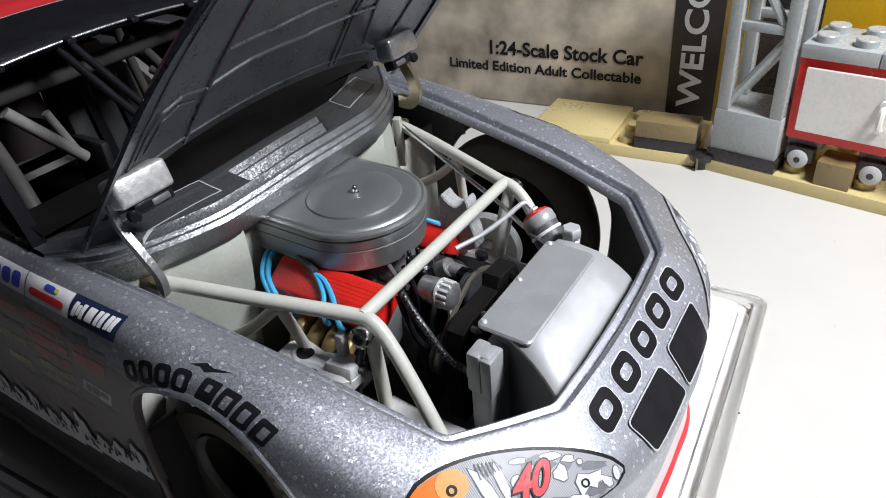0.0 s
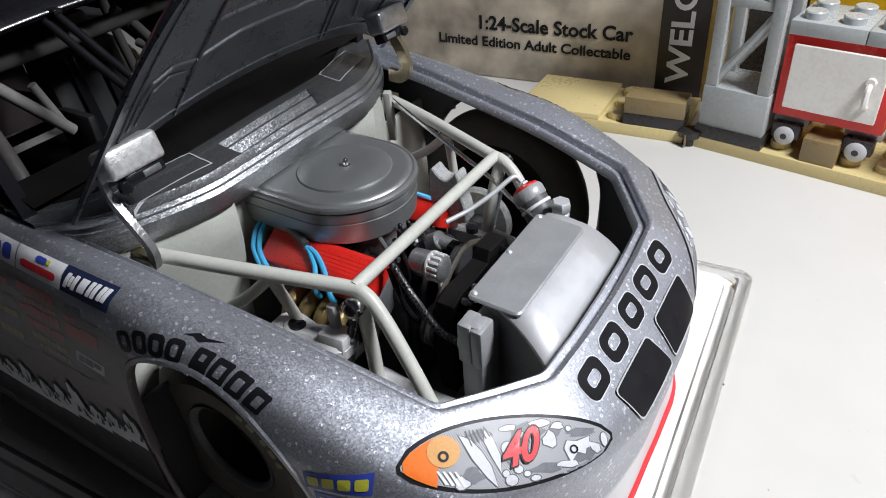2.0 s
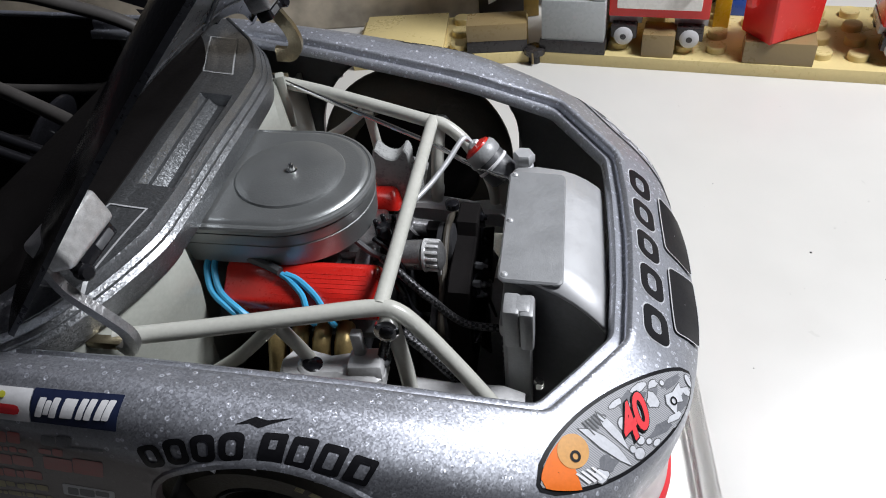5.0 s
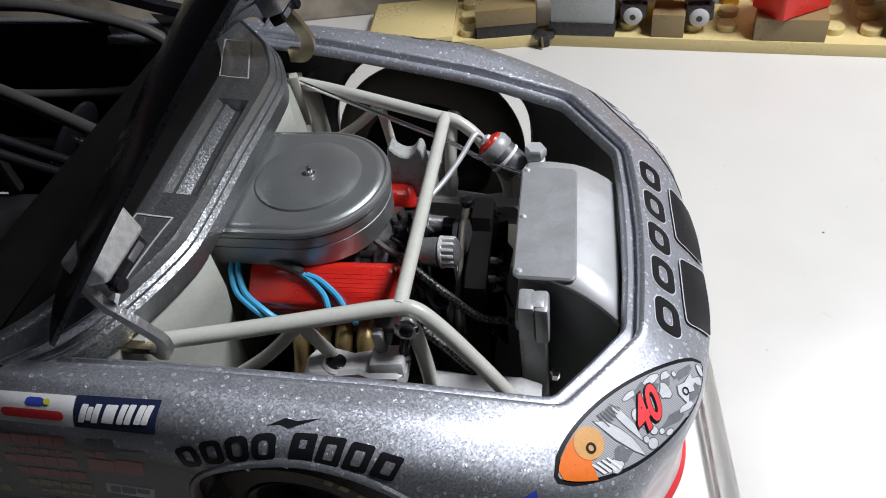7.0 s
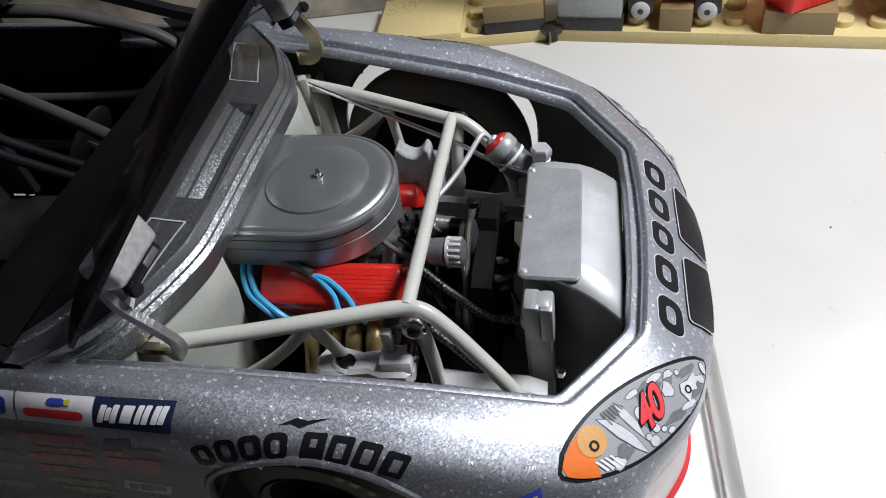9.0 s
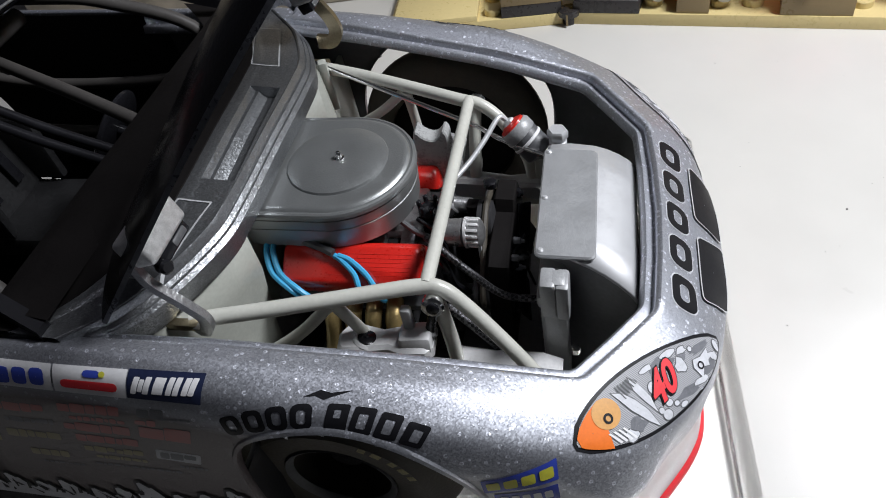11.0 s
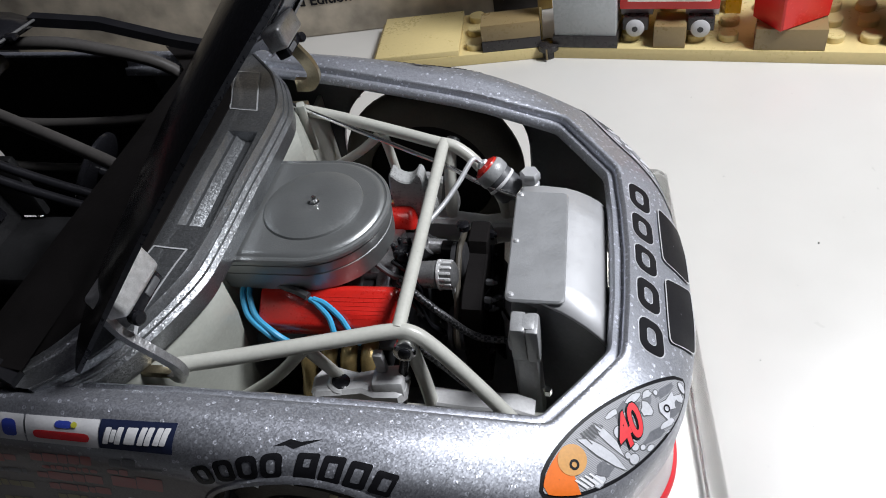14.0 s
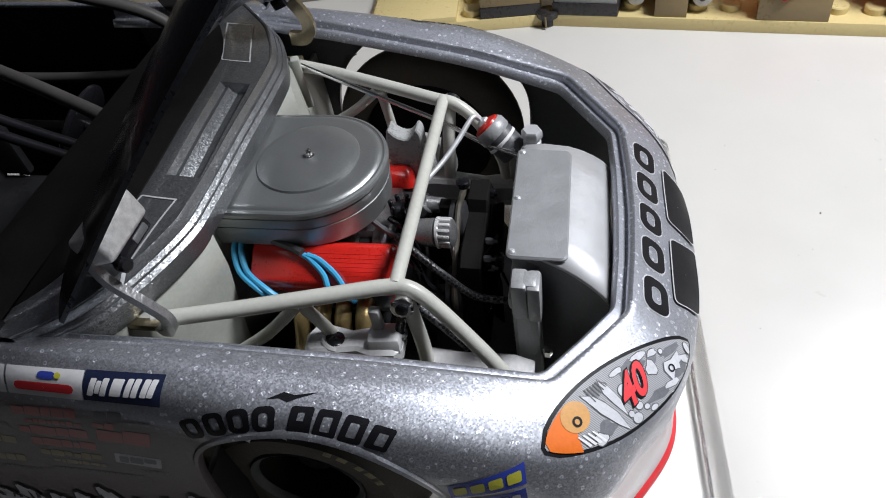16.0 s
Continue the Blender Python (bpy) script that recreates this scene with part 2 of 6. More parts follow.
GREY_DARK = material("dark_grey_print", (0.15, 0.155, 0.17), 0.5, 0.0, 500, 0.35, 0, None, 0.05, 0.35)
HALFTONE = material("halftone_print", (0.36, 0.365, 0.38), 0.5, 0.0, 500, 0.2, 0, None, 0.05, 0.35)
_nt = HALFTONE.node_tree
_wave = _nt.nodes.new("ShaderNodeTexWave")
_wave.inputs["Scale"].default_value, _wave.bands_direction = 2300, "DIAGONAL"
_ramp = _nt.nodes.new("ShaderNodeMix")
_ramp.data_type = "RGBA"
_ramp.inputs["A"].default_value, _ramp.inputs["B"].default_value = (0.2, 0.205, 0.22, 1), (0.42, 0.425, 0.44, 1)
_nt.links.new(_nt.nodes["Texture Coordinate"].outputs["Object"], _wave.inputs["Vector"])
_nt.links.new(_wave.outputs["Fac"], _ramp.inputs["Factor"])
_nt.links.new(_ramp.outputs["Result"], _nt.nodes["Principled BSDF"].inputs["Base Color"])
PALE_PRINT = material("pale_grey_print", (0.56, 0.57, 0.6), 0.5, 0.0, 300, 0.15, 0, None, 0.05, 0.35)
RED_PRINT = material("red_print", (0.75, 0.035, 0.045), 0.5, 0.0, 300, 0.1, 0, None, 0.05, 0.35)
# yellow and red of the flank stickers, dimmed with the shade put into them
SHADED_YELLOW = material("shaded_yellow_print", (0.25, 0.21, 0.08), 0.4, 0.0, 300, 0.2)
SHADED_RED = material("shaded_red_print", (0.36, 0.07, 0.065), 0.4, 0.0, 300, 0.15)
ORANGE = material("orange_print", (0.80, 0.17, 0.015), 0.5, 0.0, 300, 0.1, 0, None, 0.05, 0.35)
AMBER = material("amber_print", (0.62, 0.32, 0.10), 0.5, 0.0, 300, 0.15, 0, None, 0.05, 0.35)
BLUE_PRINT = material("blue_print", (0.04, 0.07, 0.42), 0.35, 0.0, 300, 0.1)
YELLOW_PRINT = material("yellow_print", (0.60, 0.58, 0.06), 0.4, 0.0, 300, 0.1)
ACRYLIC = glass("clear_acrylic")
TABLE = material("white_laminate", (0.645, 0.63, 0.59), 0.32, 0.0, 9, 0.03, 0.05, 700)
TAN = material("tan_toy_plastic", (0.70, 0.57, 0.27), 0.3, 0.0, 120, 0.05, 0.05, 600)
TAN_DARK = material("dark_tan_toy_plastic", (0.26, 0.19, 0.09), 0.3, 0.0, 120, 0.06, 0.05, 600)
TOY_GREY = material("grey_toy_plastic", (0.41, 0.43, 0.43), 0.28, 0.0, 120, 0.05, 0.05, 600)
TOY_DARK = material("black_toy_plastic", (0.03, 0.027, 0.027), 0.28, 0.0, 120, 0.1, 0.05, 600)
TOY_RED = material("red_toy_plastic", (0.66, 0.025, 0.02), 0.25, 0.0, 120, 0.05, 0.05, 600)
TOY_WHITE = material("white_toy_plastic", (0.84, 0.82, 0.77), 0.28, 0.0, 120, 0.04, 0.05, 600)
TOY_PALE = material("pale_grey_toy_plastic", (0.5, 0.5, 0.51), 0.28, 0.0, 120, 0.05, 0.05, 600)
TOY_YELLOW = material("yellow_toy_plastic", (0.75, 0.47, 0.02), 0.28, 0.0, 120, 0.05, 0.05, 600)
TOY_BLUE = material("blue_toy_plastic", (0.02, 0.08, 0.45), 0.28, 0.0, 120, 0.05, 0.05, 600)
CARD = material("printed_card_stone", (0.485, 0.425, 0.34), 0.45, 0.0, 11, 0.75, 0.05, 900)
CARD_DARK = material("dark_printed_card", (0.030, 0.024, 0.022), 0.42, 0.0, 60, 0.3, 0.05, 900)
CARD_GOLD = material("ochre_printed_card", (0.34, 0.22, 0.05), 0.42, 0.0, 60, 0.35, 0.05, 900)
WALL = material("pale_wall_paint", (0.5, 0.51, 0.53), 0.8, 0.0, 6, 0.06, 0.2, 300)
SEAT = material("dark_seat_vinyl", (0.012, 0.012, 0.013), 0.6, 0.0, 200, 0.3, 0.2, 1500)
FIREWALL = material("grey_green_firewall_paint", (0.37, 0.38, 0.34), 0.36, 0.0, 220, 0.1, 0.1, 1500, 0.15)
# grey frame paint darkened for the cabin's shade, the second copy less so
CAGE_SHADED = material("shaded_frame_paint", (0.06, 0.056, 0.053), 0.5, 0.0, 220, 0.15, 0.1, 1500, 0.0, 0.2)
CAGE_LESS_SHADED = material("less_shaded_frame_paint", (0.2, 0.195, 0.185), 0.45, 0.0, 220, 0.15, 0.1, 1500, 0.0, 0.3)
TYRE_PRINT = material("faded_yellow_tyre_print", (0.26, 0.23, 0.11), 0.6, 0.0, 600, 0.7)

# ---- building helpers: all sizes in millimetres ----
from mathutils.bvhtree import BVHTree

MM = 0.001
BASE = {}
CARS = set()


def slewed(p):
    """The model stands a little askew on its stand."""
    return (p[0] - 0.025 * p[1], p[1] - 0.2 - (0.0525 + 0.0175 * math.tanh(p[1] / 5)) * max(p[0], 0), p[2])


def thing(name, label, category, base=(0, 0, 0), group="", kind=""):
    ob = new(name)
    ob.empty_display_size = 0.005
    ob.location = Vector(base) * MM
    BASE[ob] = Vector(base)
    return tagged(ob, label, category, group, kind)


def part(name, geo, mat, parent=None, label="", sharp=38, smooth=True):
    """Links a pair (points, faces) as one mesh object under a thing or a part."""
    pts, faces = geo
    if parent is not None and CARS & {parent, parent.parent, parent.parent.parent if parent.parent else None}:
        pts = [slewed(p) for p in pts]
    base = BASE.get(parent, Vector((0, 0, 0)))
    me = bpy.data.meshes.new(name)
    me.from_pydata([tuple((Vector(p) - base) * MM) for p in pts], [], faces)
    me.materials.append(mat)
    bm = bmesh.new()
    bm.from_mesh(me)
    bmesh.ops.remove_doubles(bm, verts=bm.verts, dist=1e-6)
    bmesh.ops.recalc_face_normals(bm, faces=bm.faces)
    bm.to_mesh(me)
    bm.free()
    if smooth:
        me.polygons.foreach_set("use_smooth", [True] * len(me.polygons))
        me.set_sharp_from_angle(angle=radians(sharp))
    ob = new(name, me)
    if parent is not None:
        ob.parent = parent
    BASE[ob] = base
    return tagged(ob, label)


def join(*geos):
    pts, faces = [], []
    for p, f in geos:
        n = len(pts)
        pts += [tuple(q) for q in p]
        faces += [tuple(i + n for i in g) for g in f]
    return pts, faces


def moved(geo, m):
    return [tuple(m @ Vector(p)) for p in geo[0]], geo[1]


def mirrored(geo):
    return [(x, -y, z) for x, y, z in geo[0]], [tuple(reversed(g)) for g in geo[1]]


def turn(x=0, y=0, z=0):
    return Euler((radians(x), radians(y), radians(z))).to_matrix().to_4x4()


def at(x, y, z, rx=0, ry=0, rz=0):
    return Matrix.Translation((x, y, z)) @ turn(rx, ry, rz)


def box(c, s, bev=0.25, m=None, seg=2):
    bm = bmesh.new()
    bmesh.ops.create_cube(bm, size=1)
    bmesh.ops.scale(bm, vec=s, verts=bm.verts)
    if bev:
        bmesh.ops.bevel(bm, geom=bm.edges[:], offset=min(bev, min(s) * 0.45), segments=seg, affect="EDGES", profile=0.5)
    bm.verts.index_update()
    geo = [tuple(v.co) for v in bm.verts], [tuple(v.index for v in f.verts) for f in bm.faces]
    bm.free()
    if m is not None:
        geo = moved(geo, m)
    return moved(geo, Matrix.Translation(c))


def lathe(p0, axis, profile, n=24):
    """Turns the profile [(height along the axis, radius)] round the axis from p0."""
    q = Vector(axis).to_track_quat("Z", "Y").to_matrix().to_4x4()
    m = Matrix.Translation(p0) @ q
    pts, faces = [], []
    for h, r in profile:
        for k in range(n):
            a = 2 * math.pi * k / n
            pts.append((r * math.cos(a), r * math.sin(a), h))
    for i in range(len(profile) - 1):
        for k in range(n):
            k2 = (k + 1) % n
            faces.append((i * n + k, i * n + k2, (i + 1) * n + k2, (i + 1) * n + k))
    if profile[0][1] > 1e-6:
        faces.append(tuple(range(n))[::-1])
    if profile[-1][1] > 1e-6:
        faces.append(tuple((len(profile) - 1) * n + k for k in range(n)))
    return moved((pts, faces), m)


def ring(p0, axis, profile, n=24):
    """Turns a profile like lathe() and leaves both ends open."""
    pts, faces = lathe(p0, axis, profile, n)
    return pts, [f for f in faces if len(f) == 4]


def eased(poly, times=2):
    """The closed outline with its corners cut round."""
    for _ in range(times):
        poly = [(a[0] + (b[0] - a[0]) * k, a[1] + (b[1] - a[1]) * k) for a, b in zip(poly, poly[1:] + poly[:1]) for k in (0.25, 0.75)]
    return poly


def rod(p0, p1, r, r1=None, bev=0.15, n=20):
    d = (Vector(p1) - Vector(p0))
    h, r1 = d.length, r if r1 is None else r1
    b = min(bev, r * 0.4, h * 0.3)
    return lathe(p0, d, [(0, r - b), (b, r), (h - b, r1), (h, r1 - b)], n)


def glide(pts, n=8):
    """A smooth curve through the points."""
    pts = [Vector(p) for p in pts]
    if len(pts) < 3:
        return pts
    ext = [2 * pts[0] - pts[1], *pts, 2 * pts[-1] - pts[-2]]
    out = []
    for i in range(1, len(ext) - 2):
        a, b, c, d = ext[i - 1:i + 3]
        for k in range(n):
            t = k / n
            out.append(0.5 * (2 * b + (c - a) * t + (2 * a - 5 * b + 4 * c - d) * t * t + (3 * b - a - 3 * c + d) * t ** 3))
    return out + [pts[-1]]


def tube(pts, r, n=12, steps=8):
    path = glide(pts, steps)
    rings, faces = [], []
    d = (path[1] - path[0]).normalized()
    up = d.orthogonal().normalized()
    for i, p in enumerate(path):
        t = (path[min(i + 1, len(path) - 1)] - path[max(i - 1, 0)]).normalized()
        up = (up - t * up.dot(t)).normalized()
        side = t.cross(up)
        for k in range(n):
            a = 2 * math.pi * k / n
            rings.append(tuple(p + r * (math.cos(a) * up + math.sin(a) * side)))
    for i in range(len(path) - 1):
        for k in range(n):
            k2 = (k + 1) % n
            faces.append((i * n + k, i * n + k2, (i + 1) * n + k2, (i + 1) * n + k))
    faces.append(tuple(range(n))[::-1])
    faces.append(tuple((len(path) - 1) * n + k for k in range(n)))
    return rings, faces


def loft(rings, closed=False, caps=False):
    n = len(rings[0])
    pts = [tuple(p) for r in rings for p in r]
    faces = []
    for i in range(len(rings) - 1):
        for k in range(n if closed else n - 1):
            k2 = (k + 1) % n
            faces.append((i * n + k, i * n + k2, (i + 1) * n + k2, (i + 1) * n + k))
    if caps:
        faces.append(tuple(range(n))[::-1])
        faces.append(tuple((len(rings) - 1) * n + k for k in range(n)))
    return pts, faces


def inset(poly, d):
    """The closed outline drawn in by d along its corner bisectors."""
    out, n = [], len(poly)
    area = sum(poly[i][0] * poly[(i + 1) % n][1] - poly[(i + 1) % n][0] * poly[i][1] for i in range(n))
    s = 1 if area > 0 else -1
    for i in range(n):
        a, b, c = Vector(poly[i - 1]), Vector(poly[i]), Vector(poly[(i + 1) % n])
        e, f = (b - a).normalized(), (c - b).normalized()
        nn = Vector((-(e.y + f.y), e.x + f.x))
        nn = nn.normalized() / max(0.5, math.cos(e.angle(f) / 2)) if nn.length > 1e-6 else Vector((-e.y, e.x))
        out.append(tuple(b + s * d * nn))
    return out


def slab(poly, z0, z1, b=0.2, m=None):
    """A plate of the given outline with rounded upper and lower edges; m takes it from its own plane to its place."""
    rings = [[(*p, z0) for p in inset(poly, b)], [(*p, z0 + b) for p in poly], [(*p, z1 - b) for p in poly], [(*p, z1) for p in inset(poly, b)]]
    geo = loft(rings, True, True)
    return moved(geo, m) if m is not None else geo


def rounded(w, h, r, n=5, cx=0, cy=0):
    out = []
    for sx, sy, a0 in ((1, 1, 0), (-1, 1, 90), (-1, -1, 180), (1, -1, 270)):
        for k in range(n + 1):
            a = radians(a0 + 90 * k / n)
            out.append((cx + sx * (w / 2 - r) + r * math.cos(a), cy + sy * (h / 2 - r) + r * math.sin(a)))
    return out


def oval(w, h, n=28, cx=0, cy=0):
    return [(cx + w / 2 * math.cos(2 * math.pi * k / n), cy + h / 2 * math.sin(2 * math.pi * k / n)) for k in range(n)]

# ---- setting: table and room ----
tabletop = part("tabletop", box((120, 240, -15), (1500, 640, 30), 2), TABLE, None)
tagged(tabletop, "white smooth laminate tabletop with tiny dust specks", "table", kind="structure")
for nm, c, s in (("floor", (0, 0, -760), (3200, 3000, 20)), ("ceiling", (0, 0, 1650), (3200, 3000, 20)), ("wall_north", (0, 1500, 445), (3200, 20, 2390)),
                 ("wall_south", (0, -1500, 445), (3200, 20, 2390)), ("wall_east", (1590, 0, 445), (20, 2980, 2390)), ("wall_west", (-1590, 0, 445), (20, 2980, 2390))):
    tagged(part(nm, box(c, s, 0), WALL, None, smooth=False), "plain pale painted room surface", nm.split("_")[0], kind="structure")

# ---- the clear display stand ----
STAND = at(-69.2, -0.6, 0, 0, 0, 4.1)
stand = thing("display_stand", "clear acrylic rectangular display stand under the model car", "display stand", (-69.2, -0.6, 0))


def frame_loop(w, h, r, z):
    return [(x, y, z) for x, y in rounded(w, h, r)]


foot = loft([frame_loop(216, 97, 2.5, 0.2), frame_loop(216, 97, 2.5, 2.6), frame_loop(215, 96, 2.2, 3.1), frame_loop(211.6, 92.6, 2, 3.1),
             frame_loop(211, 92, 2, 2.6), frame_loop(211, 92, 2, 0.2)], True)
foot = (foot[0], foot[1] + [(k, (k + 1) % 24, 120 + (k + 1) % 24, 120 + k) for k in range(24)])
part("edge_rail", moved(foot, STAND), ACRYLIC, stand, "clear raised edge rail")
plate = loft([frame_loop(209.8, 90.8, 2, 0.2), frame_loop(209.8, 90.8, 2, 2.0), frame_loop(207.4, 88.4, 2, 2.3), frame_loop(206.8, 87.8, 2, 3.6), frame_loop(205.8, 86.8, 2, 3.8)], True, True)
part("plate", moved(plate, STAND), ACRYLIC, stand, "clear flat plate that carries the car").visible_shadow = False

# ---- the model car ----
car = thing("model_car", "silver die-cast stock car model with open hood on clear stand", "model car", (-60, 0, 4))

CARS.add(car)

# the shell round the engine bay: outlines from the hood opening outwards and down, from the door round the nose
LIP = [(-34, -31.6, 44.4), (-20, -30.2, 42.6), (-8, -29, 40.4), (5, -27.6, 38), (16.3, -26.0, 35.3), (20.0, -21.0, 34.8), (23.5, -16, 34.4), (24.0, -8, 34.4), (24.1, 0, 34.4)]
LEDGE = [(-34, -33, 44.6), (-20, -31.6, 42.8), (-8, -30.4, 40.6), (5, -29.0, 38.2), (17.2, -27.4, 35.4), (21.2, -22.0, 34.7), (24.9, -16.8, 34.2), (25.5, -8, 34.2), (25.7, 0, 34.2)]
CROWN = [(-34, -35.2, 46.3), (-20, -34.6, 44.5), (-8, -33.8, 42.4), (5, -33, 40.0), (17.6, -31.1, 35.9), (24.3, -25.6, 33.8), (29, -18.7, 32.6), (29.6, -8, 32.3), (29.8, 0, 32.3)]
SHOULDER = [(-34, -37.3, 44.8), (-20, -37.2, 43.2), (-8, -37.3, 41.1), (5, -37, 38.6), (19.6, -34.5, 33.6), (27.5, -28, 31), (31.5, -19.6, 30.2), (32.4, -8, 29.7), (32.6, 0, 29.7)]
FLANK = [(-34, -38.6, 40.6), (-20, -38.7, 39.4), (-8, -38.9, 38), (5, -38.6, 35.2), (20.8, -36.4, 28.5), (27.0, -28.2, 27.8), (31.8, -20.0, 27.6), (34.5, -8, 27.3), (34.7, 0, 27.3)]
MIDDLE = [(-34, -39.3, 28), (-20, -39.4, 28), (-8, -39.6, 27.5), (5, -39.3, 26), (20.2, -35.6, 23), (26.6, -27.6, 23), (31.5, -19.2, 23), (33.8, -8, 23), (34.0, 0, 23)]
LOWER = [(-34, -39.2, 15), (-20, -39.3, 15), (-8, -39.4, 15), (5, -39.2, 15), (19.7, -34.3, 14.5), (26.5, -25.9, 14.5), (31.3, -17.4, 14.5), (32.7, -8, 14.5), (32.8, 0, 14.5)]
SILL = [(-34, -38.3, 6.4), (-20, -38.4, 6.4), (-8, -38.5, 6.4), (5, -38.0, 6.4), (20.0, -34.0, 6.4), (27.0, -25.2, 6.4), (31.9, -16.6, 6.4), (32.5, -8, 6.4), (32.5, 0, 6.4)]


def shift(line, inward, dz):
    """The outline drawn towards the middle of the bay by a distance, and raised."""
    out = []
    for x, y, z in line:
        d = Vector((x + 10, y, 0)) if x > 10 else Vector((0, y, 0))
        d = d.normalized() if d.length else Vector((1, 0, 0))
        out.append((x - inward * d.x, y - inward * d.y, z + dz))
    return out


def u_line(line, n=10):
    half = glide([Vector(p) for p in line], n)
    return half + [Vector((p.x, -p.y, p.z)) for p in reversed(half[:-1])]


def u_straight(line, n=10):
    half = [Vector(a).lerp(Vector(b), k / n) for a, b in zip(line, line[1:]) for k in range(n)] + [Vector(line[-1])]
    soft = [half[0]] + [half[i] * 0.5 + (half[i - 1] + half[i + 1]) * 0.25 for i in range(1, len(half) - 1)] + [half[-1]]
    return soft + [Vector((p.x, -p.y, p.z)) for p in reversed(soft[:-1])]


def between(a, b, n):
    return [[p.lerp(q, k / n) for p, q in zip(a, b)] for k in range(n)]


WHEEL_X, WHEEL_Z, TYRE_R, ARCH_R, ARCH_Z = -7.2, 20.8, 16.8, 17.7, 21.5
outlines = [u_straight(l) for l in (shift(LIP, 0.15, -0.9), shift(LIP, 0, -0.35), shift(LIP, -0.2, 0.1), shift(LIP, -0.5, 0.3), shift(LIP, -0.8, 0.05), shift(LEDGE, 0.25, -0.1), shift(LEDGE, 0, 0.0), shift(LEDGE, -0.1, 0.75), shift(LEDGE, -0.3, 1.1), shift(LEDGE, -0.8, 1.2))]
curve = [u_straight(shift(LEDGE, -0.8, 1.2))] + [u_line(l) for l in (CROWN, SHOULDER, FLANK, MIDDLE, LOWER, SILL)]
for col in range(6):
    outlines += between(curve[col], curve[col + 1], 7)[1 if col == 0 else 0:]
outlines.append(curve[-1])
# smooth the outer outlines into one rounded flank
stack = [[Vector(p) for p in r] for r in outlines]
for sweep in range(6):
    prev = [[Vector(p) for p in r] for r in stack]
    for i in range(11, len(stack) - 1):
        for k in range(len(stack[i])):
            stack[i][k] = prev[i][k] * 0.5 + (prev[i - 1][k] + prev[i + 1][k]) * 0.25


def rising(p, dx):
    """A point of the shell's rear edge carried back by dx: the belt line rises a little."""
    return Vector((p.x - dx, p.y, p.z + 3.2 * min(dx / 130 * 2.2, 1) * min(1, max(0, (p.z - 20) / 20))))


BACK = (25, 18, 12, 7, 3)
shell_pts, shell_faces = loft([[rising(r[0], d) for d in BACK] + r + [rising(r[-1], d) for d in reversed(BACK)] for r in stack])
SHELL_TREE = BVHTree.FromPolygons([Vector(p) for p in shell_pts], [f for f in shell_faces])


def arch_reach(a, r, side):
    """How far the wheel arch reaches from its middle in the direction a: a circle above, with an upright rear edge on the near side,
    and long below in front."""
    ca, sa = math.cos(a), math.sin(a)
    reach = r + 0.5 if side > 0 else r
    if sa < 0:
        reach /= math.hypot(ca, sa * 0.55)
    if side < 0 and ca < -0.05:
        wall = 11.4 / -ca
        reach = (reach ** -8 + wall ** -8) ** (-1 / 8)
    return reach


def arch_cut(pts, faces, wx, wz, r):
    """Leaves out the faces inside the wheel arch and draws its edge onto the outline."""
    pts = [Vector(p) for p in pts]

    def reach(p):
        return arch_reach(math.atan2(p.z - wz, p.x - wx), r, -1 if p.y < 0 else 1)
    flags = [abs(p.y) > 30 and math.hypot(p.x - wx, p.z - wz) < reach(p) for p in pts]
    kept = [f for f in faces if not all(flags[i] for i in f)]
    for i in {i for f in kept for i in f if flags[i]}:
        p = pts[i]
        k = reach(p) / max(math.hypot(p.x - wx, p.z - wz), 1e-3)
        p.x, p.z = wx + (p.x - wx) * k, wz + (p.z - wz) * k
    return [tuple(p) for p in pts], kept


front_shell = arch_cut(shell_pts, shell_faces, WHEEL_X, ARCH_Z, ARCH_R)
body = part("front_body", front_shell, BODY, car, "silver flake painted fenders and nose, white along the bottom, shade painted in behind the wheel", 50)
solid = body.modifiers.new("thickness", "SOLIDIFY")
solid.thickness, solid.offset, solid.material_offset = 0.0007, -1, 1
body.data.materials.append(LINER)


def on_shell(p, way, lift=0.06, tree=SHELL_TREE):
    hit = tree.ray_cast(Vector(p), Vector(way).normalized(), 120)
    if hit[0] is None:
        hit = tree.find_nearest(Vector(p))
    n = hit[1] if hit[1].dot(Vector(way)) < 0 else -hit[1]
    return hit[0] + n * lift


def patch(outline, place, way, lift=0.06, hole=None, rings=5, tree=SHELL_TREE):
    """A thin printed patch that lies on the shell: outline and hole in its own plane, place() takes them off the shell, way is the
    direction in which it is laid on."""
    if hole is None:
        n = len(outline)
        cx, cy = sum(p[0] for p in outline) / n, sum(p[1] for p in outline) / n
        hole = [(cx + (p[0] - cx) * 0.02, cy + (p[1] - cy) * 0.02) for p in outline]
    # long sides follow the curved shell in short steps
    more_o, more_h = [], []
    for i in range(len(outline)):
        a, b, c, d = outline[i], outline[(i + 1) % len(outline)], hole[i], hole[(i + 1) % len(outline)]
        steps = min(12, max(1, int(math.hypot(b[0] - a[0], b[1] - a[1]) / 0.8) + 1))
        for k in range(steps):
            more_o.append((a[0] + (b[0] - a[0]) * k / steps, a[1] + (b[1] - a[1]) * k / steps))
            more_h.append((c[0] + (d[0] - c[0]) * k / steps, c[1] + (d[1] - c[1]) * k / steps))
    outline, hole = more_o, more_h
    loops = [[on_shell(place(a[0] + (b[0] - a[0]) * k / rings, a[1] + (b[1] - a[1]) * k / rings), way, lift, tree) for a, b in zip(outline, hole)] for k in range(rings + 1)]
    return loft(loops, True, False)


